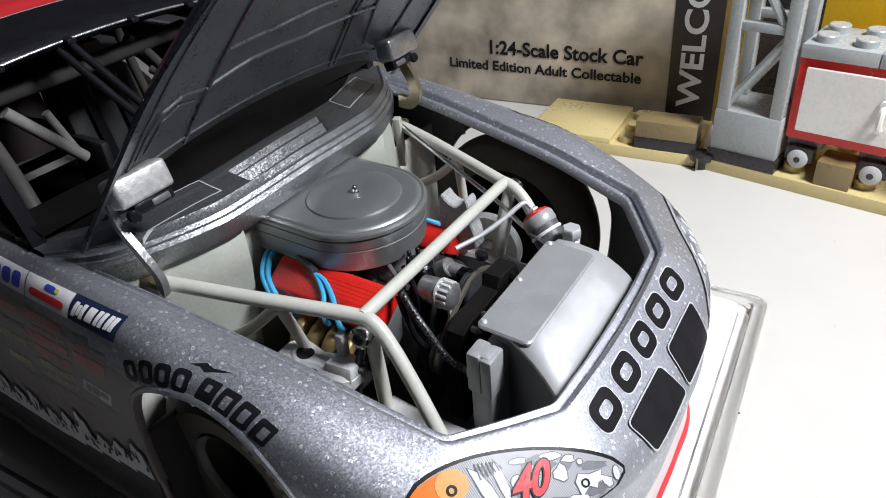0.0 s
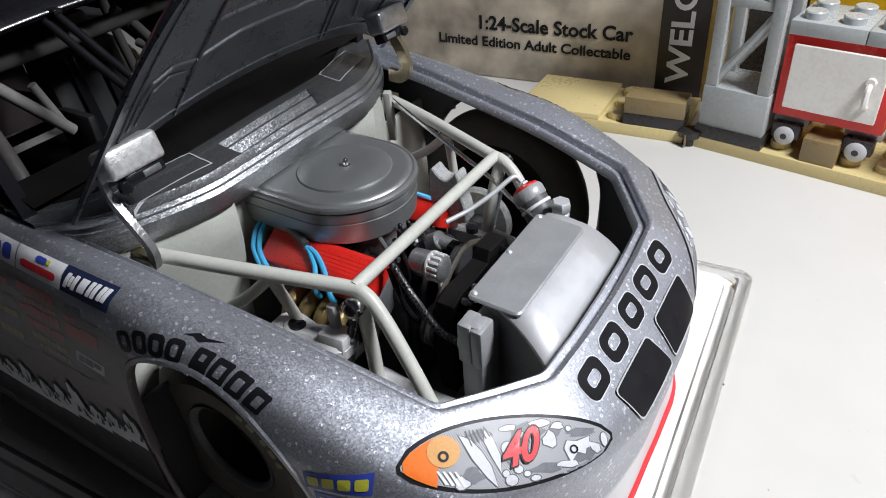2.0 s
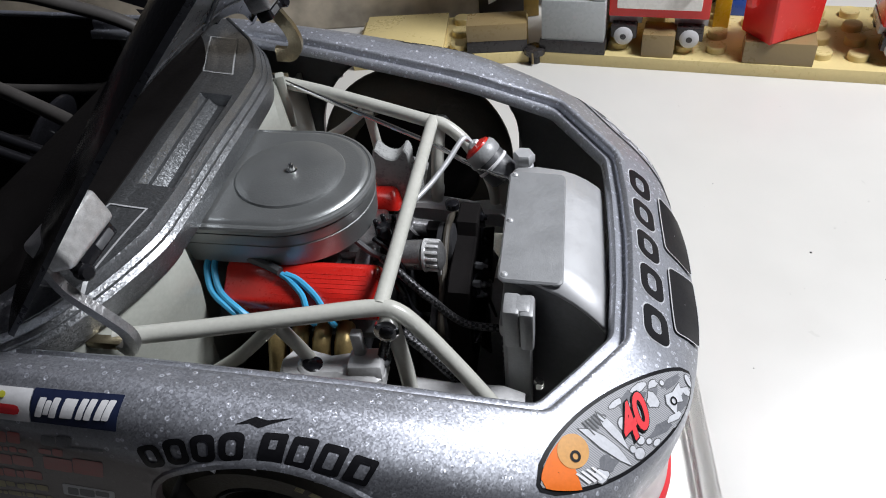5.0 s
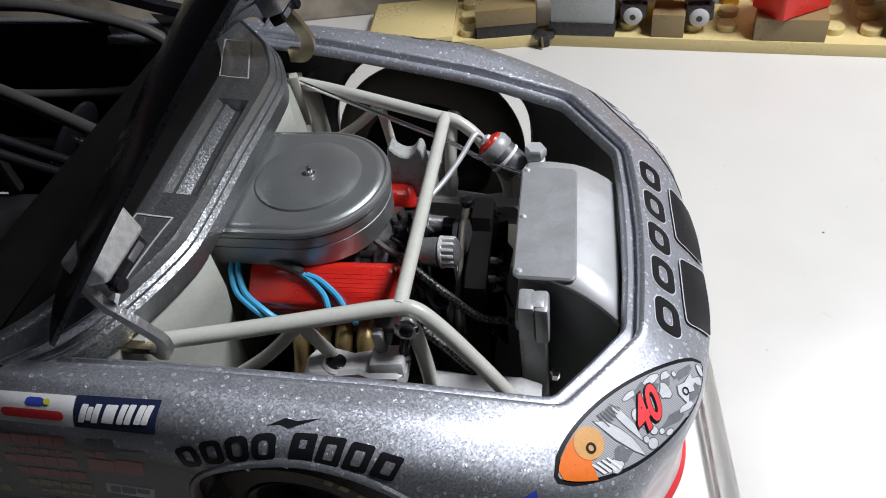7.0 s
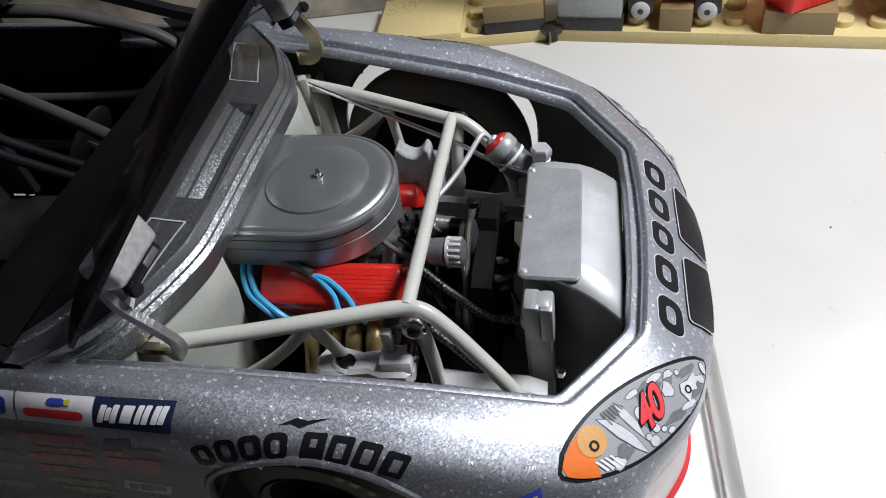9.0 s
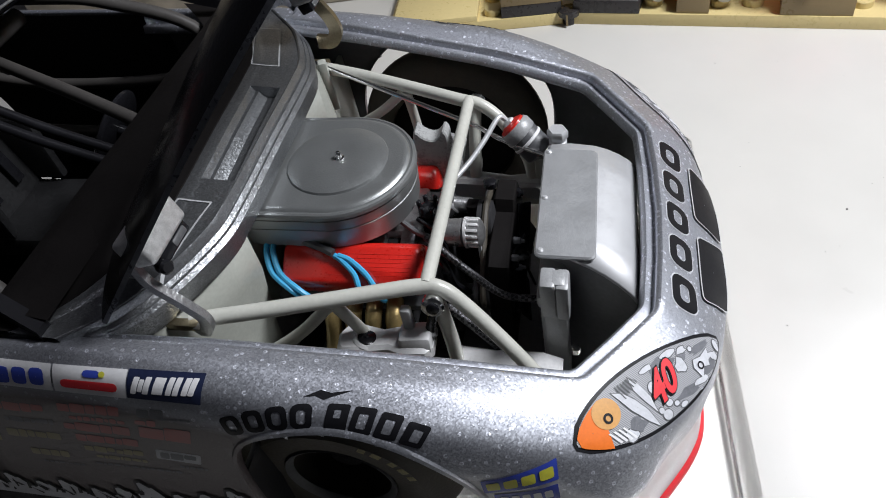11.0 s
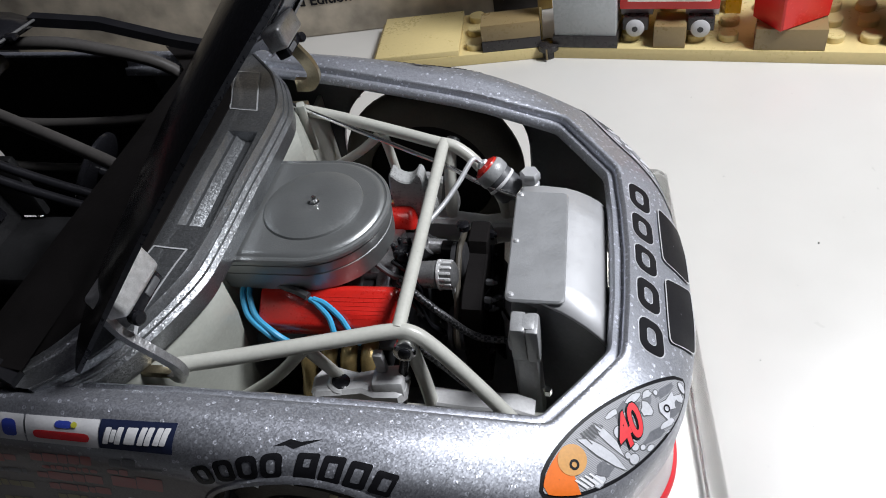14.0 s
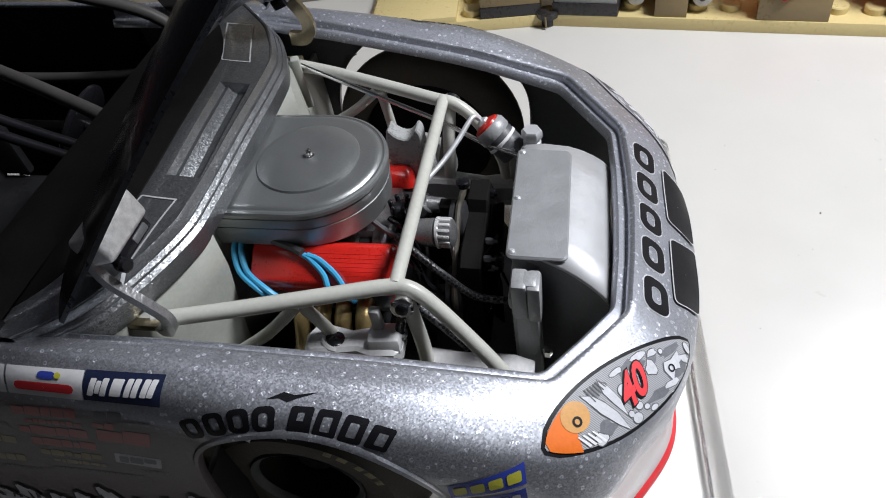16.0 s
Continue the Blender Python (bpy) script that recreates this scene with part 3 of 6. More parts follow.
def side_place(x0, z0, tilt=0.0, slant=0.0, side=-1):
    c, s = math.cos(radians(tilt)), math.sin(radians(tilt))

    def place(u, v):
        u += v * slant
        return (x0 + u * c - v * s, side * 60, z0 + u * s + v * c)
    return place


# rolled edges of the front wheel arches
for side in (-1, 1):
    rim_rows = []
    for grow, lift in ((-0.1, -0.9), (-0.25, -0.1), (-0.12, 0.2), (0.35, 0.2), (0.65, -0.05)):
        row = []
        for k in range(73):
            a = radians(-12 + (196 if side < 0 else 204) * k / 72)
            reach = arch_reach(a, ARCH_R, side) + grow
            p = on_shell((WHEEL_X + reach * math.cos(a), side * 70, ARCH_Z + reach * math.sin(a)), (0, -side, 0), 0.0)
            row.append(p + Vector((0, side * lift, 0.3 * lift)))
        rim_rows.append(row)
    part("arch_edge", loft(rim_rows), BODY, car, "rolled edge of the wheel arch")

part("arch_liner", box((-19.7, -34.6, 17.4), (0.8, 7.2, 20.6), 0.2), MATT, car, "dull black wall behind the wheel")

# lamp decals at the nose's corners
LAMP_WAY = Vector((-0.42, 0.42, -0.8))
LAMP_TIPS = (Vector((17.2, -34.2, 34.2)), Vector((32.2, -16.9, 30.0)))


def lamp_place(side):
    a, b = LAMP_TIPS if side < 0 else (Vector((16.5, -36.6, 31.4)), Vector((32.8, -14.4, 29.6)))
    along = (b - a) / 2
    across = along.cross(LAMP_WAY).normalized()
    mid = (a + b) / 2 + across * (0.35 if side < 0 else -2.0)

    def place(u, v):
        p = mid + along * u + across * v - LAMP_WAY * 12
        return (p.x, p.y if side < 0 else -p.y, p.z)
    return place


def lamp_outline(grow=0.0, n=40, u0=-1.0, u1=1.0):
    up, down = [], []
    for k in range(n // 2 + 1):
        u = u0 + (u1 - u0) * k / (n // 2)
        w = max(0.0, 1 - u * u) ** 0.62 * (1 - 0.18 * u)
        up.append((u * (1 + grow * 0.08), 3.1 * w + grow))
        down.append((u * (1 + grow * 0.08), -3.1 * w * (1 + 0.1 * u - 0.2 * max(0, -u) ** 2) - grow))
    return up + down[::-1]


for side in (-1, 1):
    way = Vector((LAMP_WAY.x, LAMP_WAY.y * -side, LAMP_WAY.z))
    pl = lamp_place(side)
    lamp = part("headlight_decal", patch(lamp_outline(0.34), pl, way, 0.05), INK, car, "printed almond-shaped headlight with black rim")
    part("lens_print", patch(lamp_outline(0, u0=-0.995, u1=0.995), pl, way, 0.11), HALFTONE, lamp, "grey and white printed comic shading")
    if side < 0:
        part("orange_marker", patch([(u + (0.02 * v - 0.05) * (u + 0.985) / 0.365, v * 0.97) for u, v in lamp_outline(-0.05, 24, -0.975, -0.62)], pl, way, 0.16), ORANGE, lamp, "orange marker print")
        part("amber_disc", patch(oval(0.29, 2.9, cx=-0.61, cy=0.95), pl, way, 0.2), AMBER, lamp, "amber printed disc")
        part("ring_mark", patch(oval(0.095, 1.0, cx=-0.62, cy=0.5), pl, way, 0.25, oval(0.05, 0.55, cx=-0.62, cy=0.5), 2), INK, lamp)
    part("ring_mark", patch(oval(0.085, 0.85, cx=0.57, cy=-0.7), pl, way, 0.22, oval(0.05, 0.5, cx=0.57, cy=-0.7), 2), INK, lamp)
    # printed comic shading: dark fields, pale shapes with a thin dark outline, bubbles and hatching
    def shade(shape, mat, lift, edge=0.0):
        if edge:
            cu, cv = sum(p[0] for p in shape) / len(shape), sum(p[1] for p in shape) / len(shape)
            wide = []
            for u, v in shape:
                d = math.hypot((u - cu) * 11.4, v - cv)
                wide.append((cu + (u - cu) * (1 + edge / d), cv + (v - cv) * (1 + edge / d)))
            part("shading_outline", patch(wide, pl, way, lift - 0.02, None, 2), LINER, lamp)
        part("shading_shape", patch(shape, pl, way, lift, None, 2), mat, lamp)
    rnd = random.Random(5 + side)

    def ragged(u, v, w, h, n=11, rough=0.3):
        return [(u + w / 2 * math.cos(6.283 * k / n) * rnd.uniform(1 - rough, 1 + rough), v + h / 2 * math.sin(6.283 * k / n) * rnd.uniform(1 - rough, 1 + rough)) for k in range(n)]
    for u, v, w, h in ((0.16, 1.7, 0.36, 1.5), (0.66, -1.3, 0.26, 1.5), (0.68, 0.8, 0.28, 0.9), (-0.40, -1.7, 0.2, 1.5), (0.3, -2.0, 0.34, 0.9), (-0.02, -0.4, 0.16, 1.4), (-0.27, 1.9, 0.22, 1.0), (0.42, 1.3, 0.12, 1.2)):
        shade(ragged(u, v, w, h, 13), GREY_DARK, 0.13)
    for u, v, w, h in ((0.1, 0.9, 0.13, 1.6), (0.36, 0.5, 0.14, 1.5), (0.3, 2.2, 0.2, 0.6), (0.0, 2.2, 0.14, 0.7), (0.5, -1.9, 0.2, 0.6), (0.46, 1.7, 0.12, 0.6), (0.8, -0.8, 0.1, 0.9), (-0.5, -2.1, 0.14, 1.0)):
        shade(ragged(u, v, w, h, 9, 0.35), PALE_PRINT, 0.16, 0.12)
    shade([(-0.46, 2.2), (-0.36, 1.6), (-0.28, 0.4), (-0.22, -1.0), (-0.19, -3.0), (-0.27, -2.0), (-0.37, -0.2)], PALE_PRINT, 0.19, 0.14)
    shade([(-0.22, 2.6), (-0.16, 1.5), (-0.12, -0.2), (-0.14, -1.8), (-0.2, -0.2), (-0.24, 1.2)], PALE_PRINT, 0.18, 0.12)
    shade([(0.48, -0.5), (0.52, 0.2), (0.62, 0.0), (0.76, 0.3), (0.74, -0.2), (0.82, -0.5), (0.7, -0.8), (0.68, -1.3), (0.6, -1.0), (0.52, -1.9)], PALE_PRINT, 0.17, 0.12)
    shade(oval(0.07, 1.3, 14, 0.91, -0.2), PALE_PRINT, 0.17, 0.1)
    for u, v, w, h in ((-0.06, -2.55, 0.11, 0.95), (-0.1, -1.9, 0.06, 0.6), (0.02, -1.7, 0.08, 0.7), (-0.04, 0.3, 0.12, 1.3), (0.09, -2.2, 0.06, 0.5), (0.16, -2.7, 0.09, 0.5), (0.56, 1.3, 0.05, 0.5)):
        shade(oval(w, h, 14, u, v), PALE_PRINT, 0.18, 0.1)
    for k in range(6):
        u = -0.40 + 0.035 * k
        shade([(u, 2.5), (u + 0.014, 2.5), (u + 0.05, 1.0 + 0.12 * k), (u + 0.036, 1.0 + 0.12 * k)], LINER, 0.2)
    if side < 0:
        for k in range(4):
            u = -0.70 + 0.05 * k
            shade([(u, -0.7 - 0.1 * k), (u + 0.02, -0.7 - 0.1 * k), (u + 0.09, -2.0 - 0.15 * k), (u + 0.06, -2.0 - 0.15 * k)], PAPER, 0.21)


def letters(text, size, align="CENTER", heavy=0.0):
    """Outlined characters of the built-in font as flat faces."""
    cu = bpy.data.curves.new("characters", "FONT")
    cu.body, cu.size, cu.align_x, cu.align_y, cu.resolution_u, cu.fill_mode = text, size, align, "CENTER", 4, "FRONT"
    cu.offset = heavy
    tmp = bpy.data.objects.new("characters", cu)
    scene.collection.objects.link(tmp)
    bpy.context.view_layer.update()
    me = tmp.to_mesh()
    geo = [tuple(v.co) for v in me.vertices], [tuple(p.vertices) for p in me.polygons]
    tmp.to_mesh_clear()
    bpy.data.objects.remove(tmp)
    bpy.data.curves.remove(cu)
    return geo


for side in (-1, 1):
    way = Vector((LAMP_WAY.x, LAMP_WAY.y * -side, LAMP_WAY.z))
    pl = lamp_place(side)
    if side > 0:
        continue
    holder = [o for o in car.children if o.name.startswith("headlight_decal")][0 if side < 0 else 1]
    for nm, mat, d, lift in (("number_outline", INK, 0.26, 0.3), ("number", RED_PRINT, 0.12, 0.36)):
        g = letters("40", 4.0, heavy=d)
        flip = 1 if side < 0 else -1
        pts = []
        for x, y, z in g[0]:
            xx, yy = (x * 0.98 + y * 0.5) * flip, y
            ca, sa = math.cos(radians(8)), math.sin(radians(8))
            pts.append(tuple(on_shell(pl((xx * ca - yy * sa * flip + 0.9) / 11.4, xx * sa * flip + yy * ca + (0.1 if side < 0 else -2.4)), way, lift + z)))
        part(nm, (pts, g[1]), mat, holder)

# the two intake grilles in the nose and the row of dark marks above them
DOWN_BACK = Vector((-0.6, 0, -0.8))


def nose_place(y0, x0):
    def place(u, v):
        return (x0 + v * 0.78 + 12, y0 + u, 46 - v * 0.6)
    return place


GRILLE_WAY = Vector((-0.82, 0, -0.57))


def grille_place(y0):
    return lambda u, v: (32.3 + 0.57 * v + 12, y0 + u, 29.7 - 0.82 * v + 8.3)


for y0 in (-6.2, 6.8):
    ol = [(a + b * 0.25 * (1 if y0 < 0 else -1), b) for a, b in rounded(10.6, 4.8, 0.7)]
    grille = part("intake_grille", patch(ol, grille_place(y0), GRILLE_WAY, 0.2, None, 9), INK, car, "black intake grille opening with bright rim")
    part("grille_rim", patch([(a * 1.015, b * 1.04) for a, b in ol], grille_place(y0), GRILLE_WAY, 0.26, [(a * 0.985, b * 0.96) for a, b in ol], 1), BRIGHT, grille)


# wordmark on the nose as plain rounded rings
for k, y0 in enumerate((-12.9, -6.6, -0.3, 6.0, 12.2)):
    w, h = 4.9, 3.7
    pale = part("nose_mark_edge", patch(rounded(w + 0.3, h + 0.3, 1.45, 5), nose_place(y0, 26.0 - 0.02 * (y0 + 13)), DOWN_BACK, 0.05, rounded(w - 2.7, h - 2.5, 0.5, 5), 2), PALE_PRINT, car)
    part("nose_mark", patch(rounded(w, h, 1.35, 5), nose_place(y0, 26.0 - 0.02 * (y0 + 13)), DOWN_BACK, 0.1, rounded(w - 2.5, h - 2.3, 0.6, 5), 2), INK, pale)

# marks along the right and left fenders, plain shapes in their colours
for side in (-1, 1):
    way = (0, -side, 0)
    for k in range(8):
        u = -9.4 + 2.5 * k + (1.0 if k > 3 else 0)
        x0, z0 = -6.8 + u, 41.5 - 0.022 * u ** 2
        ol = rounded(2.2, 3.1 if k not in (0, 7) else 2.9, 0.75 if k < 4 else 0.3, 4)
        hl = [(a * 0.42 + (0.16 if k in (4, 7) else 0), b * 0.56) for a, b in ol] if k != 4 else [(a * 0.3, b * 0.3 + 0.5) for a, b in ol]
        part("fender_mark", patch(ol, side_place(x0, z0 + 16.1, -u * 1.9, 0.12, side), (0, -side * 0.8, -0.6), 0.07, hl, 3), INK, car)
    part("fender_mark", patch([(-2.2, -0.2), (-0.6, 0.5), (0.4, 0.2), (2.6, 0.45), (0.8, -0.1), (-0.2, -0.5), (-1.0, -0.1)], side_place(-6.4, 43.9 + 16.1, 0, 0, side), (0, -side * 0.8, -0.6), 0.07, None, 3), INK, car)
    # front flank stickers under the lamp
    st = part("flank_sticker", patch(rounded(7.4, 2.0, 0.1, 2), side_place(11.8, 33.0, 12, 0.1, side), way, 0.06), BLUE_PRINT, car, "dark blue sticker with yellow bars")
    for k in range(4):
        part("sticker_bar", patch(rounded(1.35, 1.1, 0.2, 2, cx=-2.6 + 1.75 * k), side_place(11.8, 33.0, 12, 0.1, side), way, 0.12, None, 2), YELLOW_PRINT, st)
    st = part("flank_sticker", patch(rounded(6.4, 1.9, 0.1, 2), side_place(12.4, 30.7, 12, 0.1, side), way, 0.06), BLUE_PRINT, car, "blue sticker with white bars")
    for k in range(5):
        part("sticker_bar", patch(rounded(0.8, 1.0, 0.15, 2, cx=-2.2 + 1.1 * k), side_place(12.4, 30.7, 12, 0.1, side), way, 0.12, None, 2), PAPER, st)
# red lip round the foot of the nose
LIP_TURNS = [radians(-84 + 1.75 * k) for k in range(97)]
lip_rows = []
for z, lift in ((9.0, 0.03), (8.7, 0.35), (8.0, 0.55), (7.2, 0.5), (6.7, 0.2)):
    row = []
    for a in LIP_TURNS:
        p = on_shell((70 * math.cos(a), 70 * math.sin(a), z), (-math.cos(a), -math.sin(a), 0), 0.0)
        out = Vector((p.x + 10, p.y * 1.3, 0)).normalized()
        row.append(p + out * lift)
    lip_rows.append(row)
part("red_stripe", loft(lip_rows), RED_PRINT, car, "red lip round the foot of the nose")

# ---- the body behind the doors' front edge ----
SIDE = [row[0] for row in stack[12:]]


def section(x):
    """The flank's section, as at the fender's rear end: the belt rises a little to the rear, the tail draws in."""
    t = (-34 - x) / 130
    pinch = 1 - 0.10 * max(0, t - 0.55) ** 2 * 5
    return [Vector((q.x, q.y * pinch, q.z)) for q in (rising(p, -34 - x) for p in SIDE)]


XS = [-59 - 3.2 * k for k in range(34)]
REAR_WX = WHEEL_X - 116
right = loft([section(x) for x in XS])
flank_r = arch_cut(right[0], right[1], REAR_WX, ARCH_Z, ARCH_R)
# the doors' dark lower colour carries the flank's shade
DOOR_SHADED = flake_paint("silver_flake_door_paint_shaded", (0.37, 0.385, 0.44), rough=0.53, low=(0.105, 0.082, 0.084), low_z=0.0382, fade=0.0016)
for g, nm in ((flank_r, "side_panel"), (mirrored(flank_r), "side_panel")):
    o = part(nm, g, DOOR_SHADED, car, "door and quarter panel, silver above, darkened below as painted-in shade, with printed stickers", 50)
    mo = o.modifiers.new("thickness", "SOLIDIFY")
    mo.thickness, mo.offset, mo.material_offset = 0.0007, -1, 1
    o.data.materials.append(MATT)
SIDE_ALL = BVHTree.FromPolygons([Vector(p) for p in shell_pts + right[0]], list(shell_faces) + [tuple(i + len(shell_pts) for i in f) for f in right[1]])


def flank_patch(name, x0, z0, w, h, mat, parent, lift=0.14, r=0.1, tilt=-3.0, slant=0.1):
    if z0 > 40.5:
        return part(name, patch(rounded(w, h, r, 2), side_place(x0, z0 + 16.5, tilt, slant, -1), (0, 0.8, -0.6), lift, None, 8, SIDE_ALL), mat, parent)
    return part(name, patch(rounded(w, h, r, 2), side_place(x0, z0, tilt, slant, -1), (0, 1, 0), lift, None, 4, SIDE_ALL), mat, parent)


# contingency stickers on the right flank, plain shapes only
navy = flank_patch("door_sticker", -22.6, 44.1, 8.0, 3.8, NAVY, car)
for k, (w, hh) in enumerate(((0.62, 2.2), (0.5, 1.6), (0.62, 2.2), (1.15, 2.1), (0.6, 2.2), (0.6, 2.2), (0.62, 2.1), (0.62, 2.1))):
    flank_patch("sticker_bar", (-25.7, -25.05, -24.4, -23.1, -21.9, -21.15, -20.2, -19.5)[k], 44.2, w, hh, PAPER, navy, 0.2, 0.12, -3, 0.28)
white = flank_patch("door_sticker", -30.8, 44.4, 8.2, 3.8, PAPER, car)
flank_patch("sticker_bar", -30.9, 43.9, 6.4, 1.2, RED_PRINT, white, 0.2, 0.5)
flank_patch("sticker_bar", -30.4, 45.4, 1.9, 0.9, BLUE_PRINT, white, 0.2, 0.4)
flank_patch("sticker_bar", -29.2, 45.4, 0.7, 0.7, YELLOW_PRINT, white, 0.24, 0.3)
blue = flank_patch("door_sticker", -38.9, 44.8, 7.6, 3.8, PAPER, car)
for k in range(3):
    flank_patch("sticker_bar", -41 + 2.1 * k, 44.7, 1.7, 2.4, BLUE_PRINT, blue, 0.2, 0.5)
small = flank_patch("door_sticker", -47.6, 46.4, 4.4, 2.8, PAPER, car, 0.1, 0.1, 2)
flank_patch("sticker_bar", -47.6, 47.0, 3.4, 0.9, NAVY, small, 0.16, 0.1, 2)
flank_patch("sticker_bar", -47.6, 45.8, 3.4, 0.7, RED_PRINT, small, 0.16, 0.1, 2)
rnd = random.Random(11)


def print_line(x0, z0, w, h, mat, n, field=None, spread=0.35):
    """One printed sticker: a row of small bars of uneven width, on a field of its own colour where it has one."""
    owner = flank_patch("door_sticker", x0, z0, w + 0.8, h + 0.7, field, car, 0.03, 0.2, -4, 0.3) if field else car
    cut = [0.0] + sorted(k / n + rnd.uniform(-spread, spread) / n for k in range(1, n)) + [1.0]
    for a, b in zip(cut, cut[1:]):
        wide = max(0.12, (b - a) * w - 0.16)
        tall = h * rnd.choice((1.0, 1.0, 0.72, 0.85))
        flank_patch("sticker_bar", x0 - w / 2 + (a + b) / 2 * w, z0 + (h - tall) * rnd.choice((-0.4, 0, 0.3)), wide, tall, mat, owner, 0.045, min(0.2, wide * 0.3), -4, 0.3)


PRINTS = ((-25.2, 40.2, 3.2, 1.5, GREY_DARK, 2, None), (-22.9, 39.6, 4.4, 0.3, GREY_DARK, 3, None),
          (-32.6, 40.2, 7.6, 1.5, SHADED_RED, 5, None), (-32.4, 38.5, 7.0, 0.8, SHADED_RED, 8, None), (-33.3, 36.8, 8.4, 1.6, SHADED_RED, 4, None),
          (-24.9, 36.9, 6.2, 2.4, SHADED_RED, 2, None), (-26.4, 38.7, 2.6, 1.0, SHADED_RED, 2, None), (-33.2, 34.6, 8.0, 1.4, SHADED_RED, 5, None),
          (-33.5, 32.4, 7.8, 1.2, SHADED_YELLOW, 6, None), (-33.3, 30.8, 6.8, 0.8, SHADED_YELLOW, 7, None), (-32.0, 29.1, 11.6, 0.5, GREY_DARK, 14, None),
          (-25.2, 32.6, 4.6, 1.3, GREY_DARK, 3, PALE_PRINT), (-24.2, 30.5, 3.6, 0.6, GREY_DARK, 5, None),
          (-41.6, 39.6, 6.4, 1.5, SHADED_RED, 4, None), (-41.8, 37.2, 6.6, 1.0, GREY_DARK, 6, None), (-43.0, 34.3, 7.4, 1.6, SHADED_YELLOW, 5, None),
          (-43.2, 30.4, 5.4, 1.4, SHADED_YELLOW, 4, None), (-42.6, 28.2, 6.0, 0.5, GREY_DARK, 8, None),
          (-51.0, 39.6, 6.2, 1.4, SHADED_RED, 6, None), (-51.0, 36.4, 6.4, 1.0, GREY_DARK, 8, None), (-51.5, 33.0, 6.4, 1.6, SHADED_YELLOW, 5, None))
for x0, z0, w, h, mat, n, field in PRINTS:
    print_line(x0, z0, w, h, mat, n, field)


def sill_top(x):
    return 21.6 - 0.17 * min(max(-20 - x, 0), 20)


# jagged mountain print along the sill: white peaks with black outlines and clefts
def peak(name, outline, x0, z0, lift, mat, parent):
    return part(name, patch(outline, side_place(x0, z0, 0, 0, -1), (0, 1, 0), lift, None, 3, SIDE_ALL), mat, parent)


for k in range(10):
    x0 = -21.4 - 4.1 * k
    z0 = sill_top(x0)
    tall = (5.2, 4.0, 3.6, 6.6, 5.0, 4.2, 5.6, 4.4, 5.8, 4.6)[k]
    ridge = [(-2.7, -1.2), (-2.5, tall * 0.42), (-1.7, tall * 0.50 + rnd.uniform(-0.3, 0.4)), (-1.0, tall * 0.92), (0.0, tall), (0.7, tall * 0.80), (1.2, tall * 0.84), (1.9, tall * 0.45), (2.3, tall * 0.38), (2.6, -1.2)]
    if k == 0:
        ridge = [(min(u, 2.2), v) for u, v in ridge]
    dark = peak("mountain_print", ridge, x0, z0, 0.13, INK, car)
    peak("snow_field", inset(ridge[::-1], 0.36), x0, z0, 0.19, PALE_PRINT, dark)
    for j in range(5):
        u = -1.9 + 0.85 * j + rnd.uniform(-0.3, 0.3)
        ln, lean, wide = tall * rnd.uniform(0.25, 0.5), rnd.choice((-1, 1)) * rnd.uniform(0.4, 1.2), rnd.uniform(0.35, 0.75)
        v = rnd.uniform(0.0, tall * 0.4)
        peak("cleft", [(u, v), (u + wide, v + 0.15), (u + lean * 0.5 + wide * 0.8, v + ln * 0.5), (u + lean, v + ln), (u + lean * 0.5, v + ln * 0.55)], x0, z0, 0.24, INK, dark)
part("sill_print", patch([(-36, -9.5), (15.3, -9.5), (15.3, 1.4), (-4, -1.6), (-36, -2.0)], side_place(-34.5, 20.0, 0, 0, -1), (0, 1, 0), 0.16, None, 8, SIDE_ALL), INK, car, "black printed lower flank")

# cowl in front of the windscreen, with a long slot and two outlined panels
EDGE = [(-33.6, -34.6, 44.2), (-29.7, -30.5, 43.6), (-26.4, -26, 43.8), (-22.9, -18, 44.2), (-22.3, -12, 44.3), (-22.2, 0, 44.5)]
edge = u_line(EDGE, 10)
COLUMNS = sorted({round(-34.4 + 0.8 * k, 2) for k in range(87)} | {-10.0, -9.9, 9.9, 10.0})


def edge_at(y):
    for a, b in zip(edge, edge[1:]):
        if a.y <= y <= b.y:
            return a.lerp(b, (y - a.y) / max(b.y - a.y, 1e-6))
    return edge[0] if y < 0 else edge[-1]


# distance behind the front edge and height above it: a ridged, rolled front and a flat top
STEPS = [(0.25, -2.2), (0.0, -0.4), (0.02, 0.2), (0.5, 0.7), (0.6, 0.6), (0.64, 0.95), (1.06, 1.4), (1.16, 1.3), (1.2, 1.8), (1.66, 2.6), (1.8, 2.55), (1.9, 2.35), (2.44, 2.45)]
STEPS += [(2.8 + 4.0 * k / 8, 2.46 + 0.06 * k) for k in range(9)] + [(6.86, 2.97), (7.6, 3.1), (8.4, 3.2)]


def cowl_point(y, back, up):
    p = edge_at(y)
    z = p.z + up
    if abs(y) < 9.95 and 2.79 < back < 6.9:
        z -= (1.5, 1.58, 1.64, 1.7, 1.76, 1.4, 0.75, 0.8, 0.0)[round((back - 2.8) / 4.0 * 8)]
    return Vector((p.x - back - 0.045 * y * min(1, max(0, back - 1.6)), y, z))


cowl_rows = [[cowl_point(y, b, u) for y in COLUMNS] for b, u in STEPS]
cowl_geo = loft(cowl_rows)
COWL_TREE = BVHTree.FromPolygons([Vector(p) for p in cowl_geo[0]], cowl_geo[1])
part("windscreen_surround", loft([[cowl_point(y, b, u) for y in COLUMNS] for b, u in ((8.3, 3.0), (8.5, 3.3), (11.0, 3.6), (16.0, 4.3))]), SOOT, car, "matt black surround at the windscreen's foot")
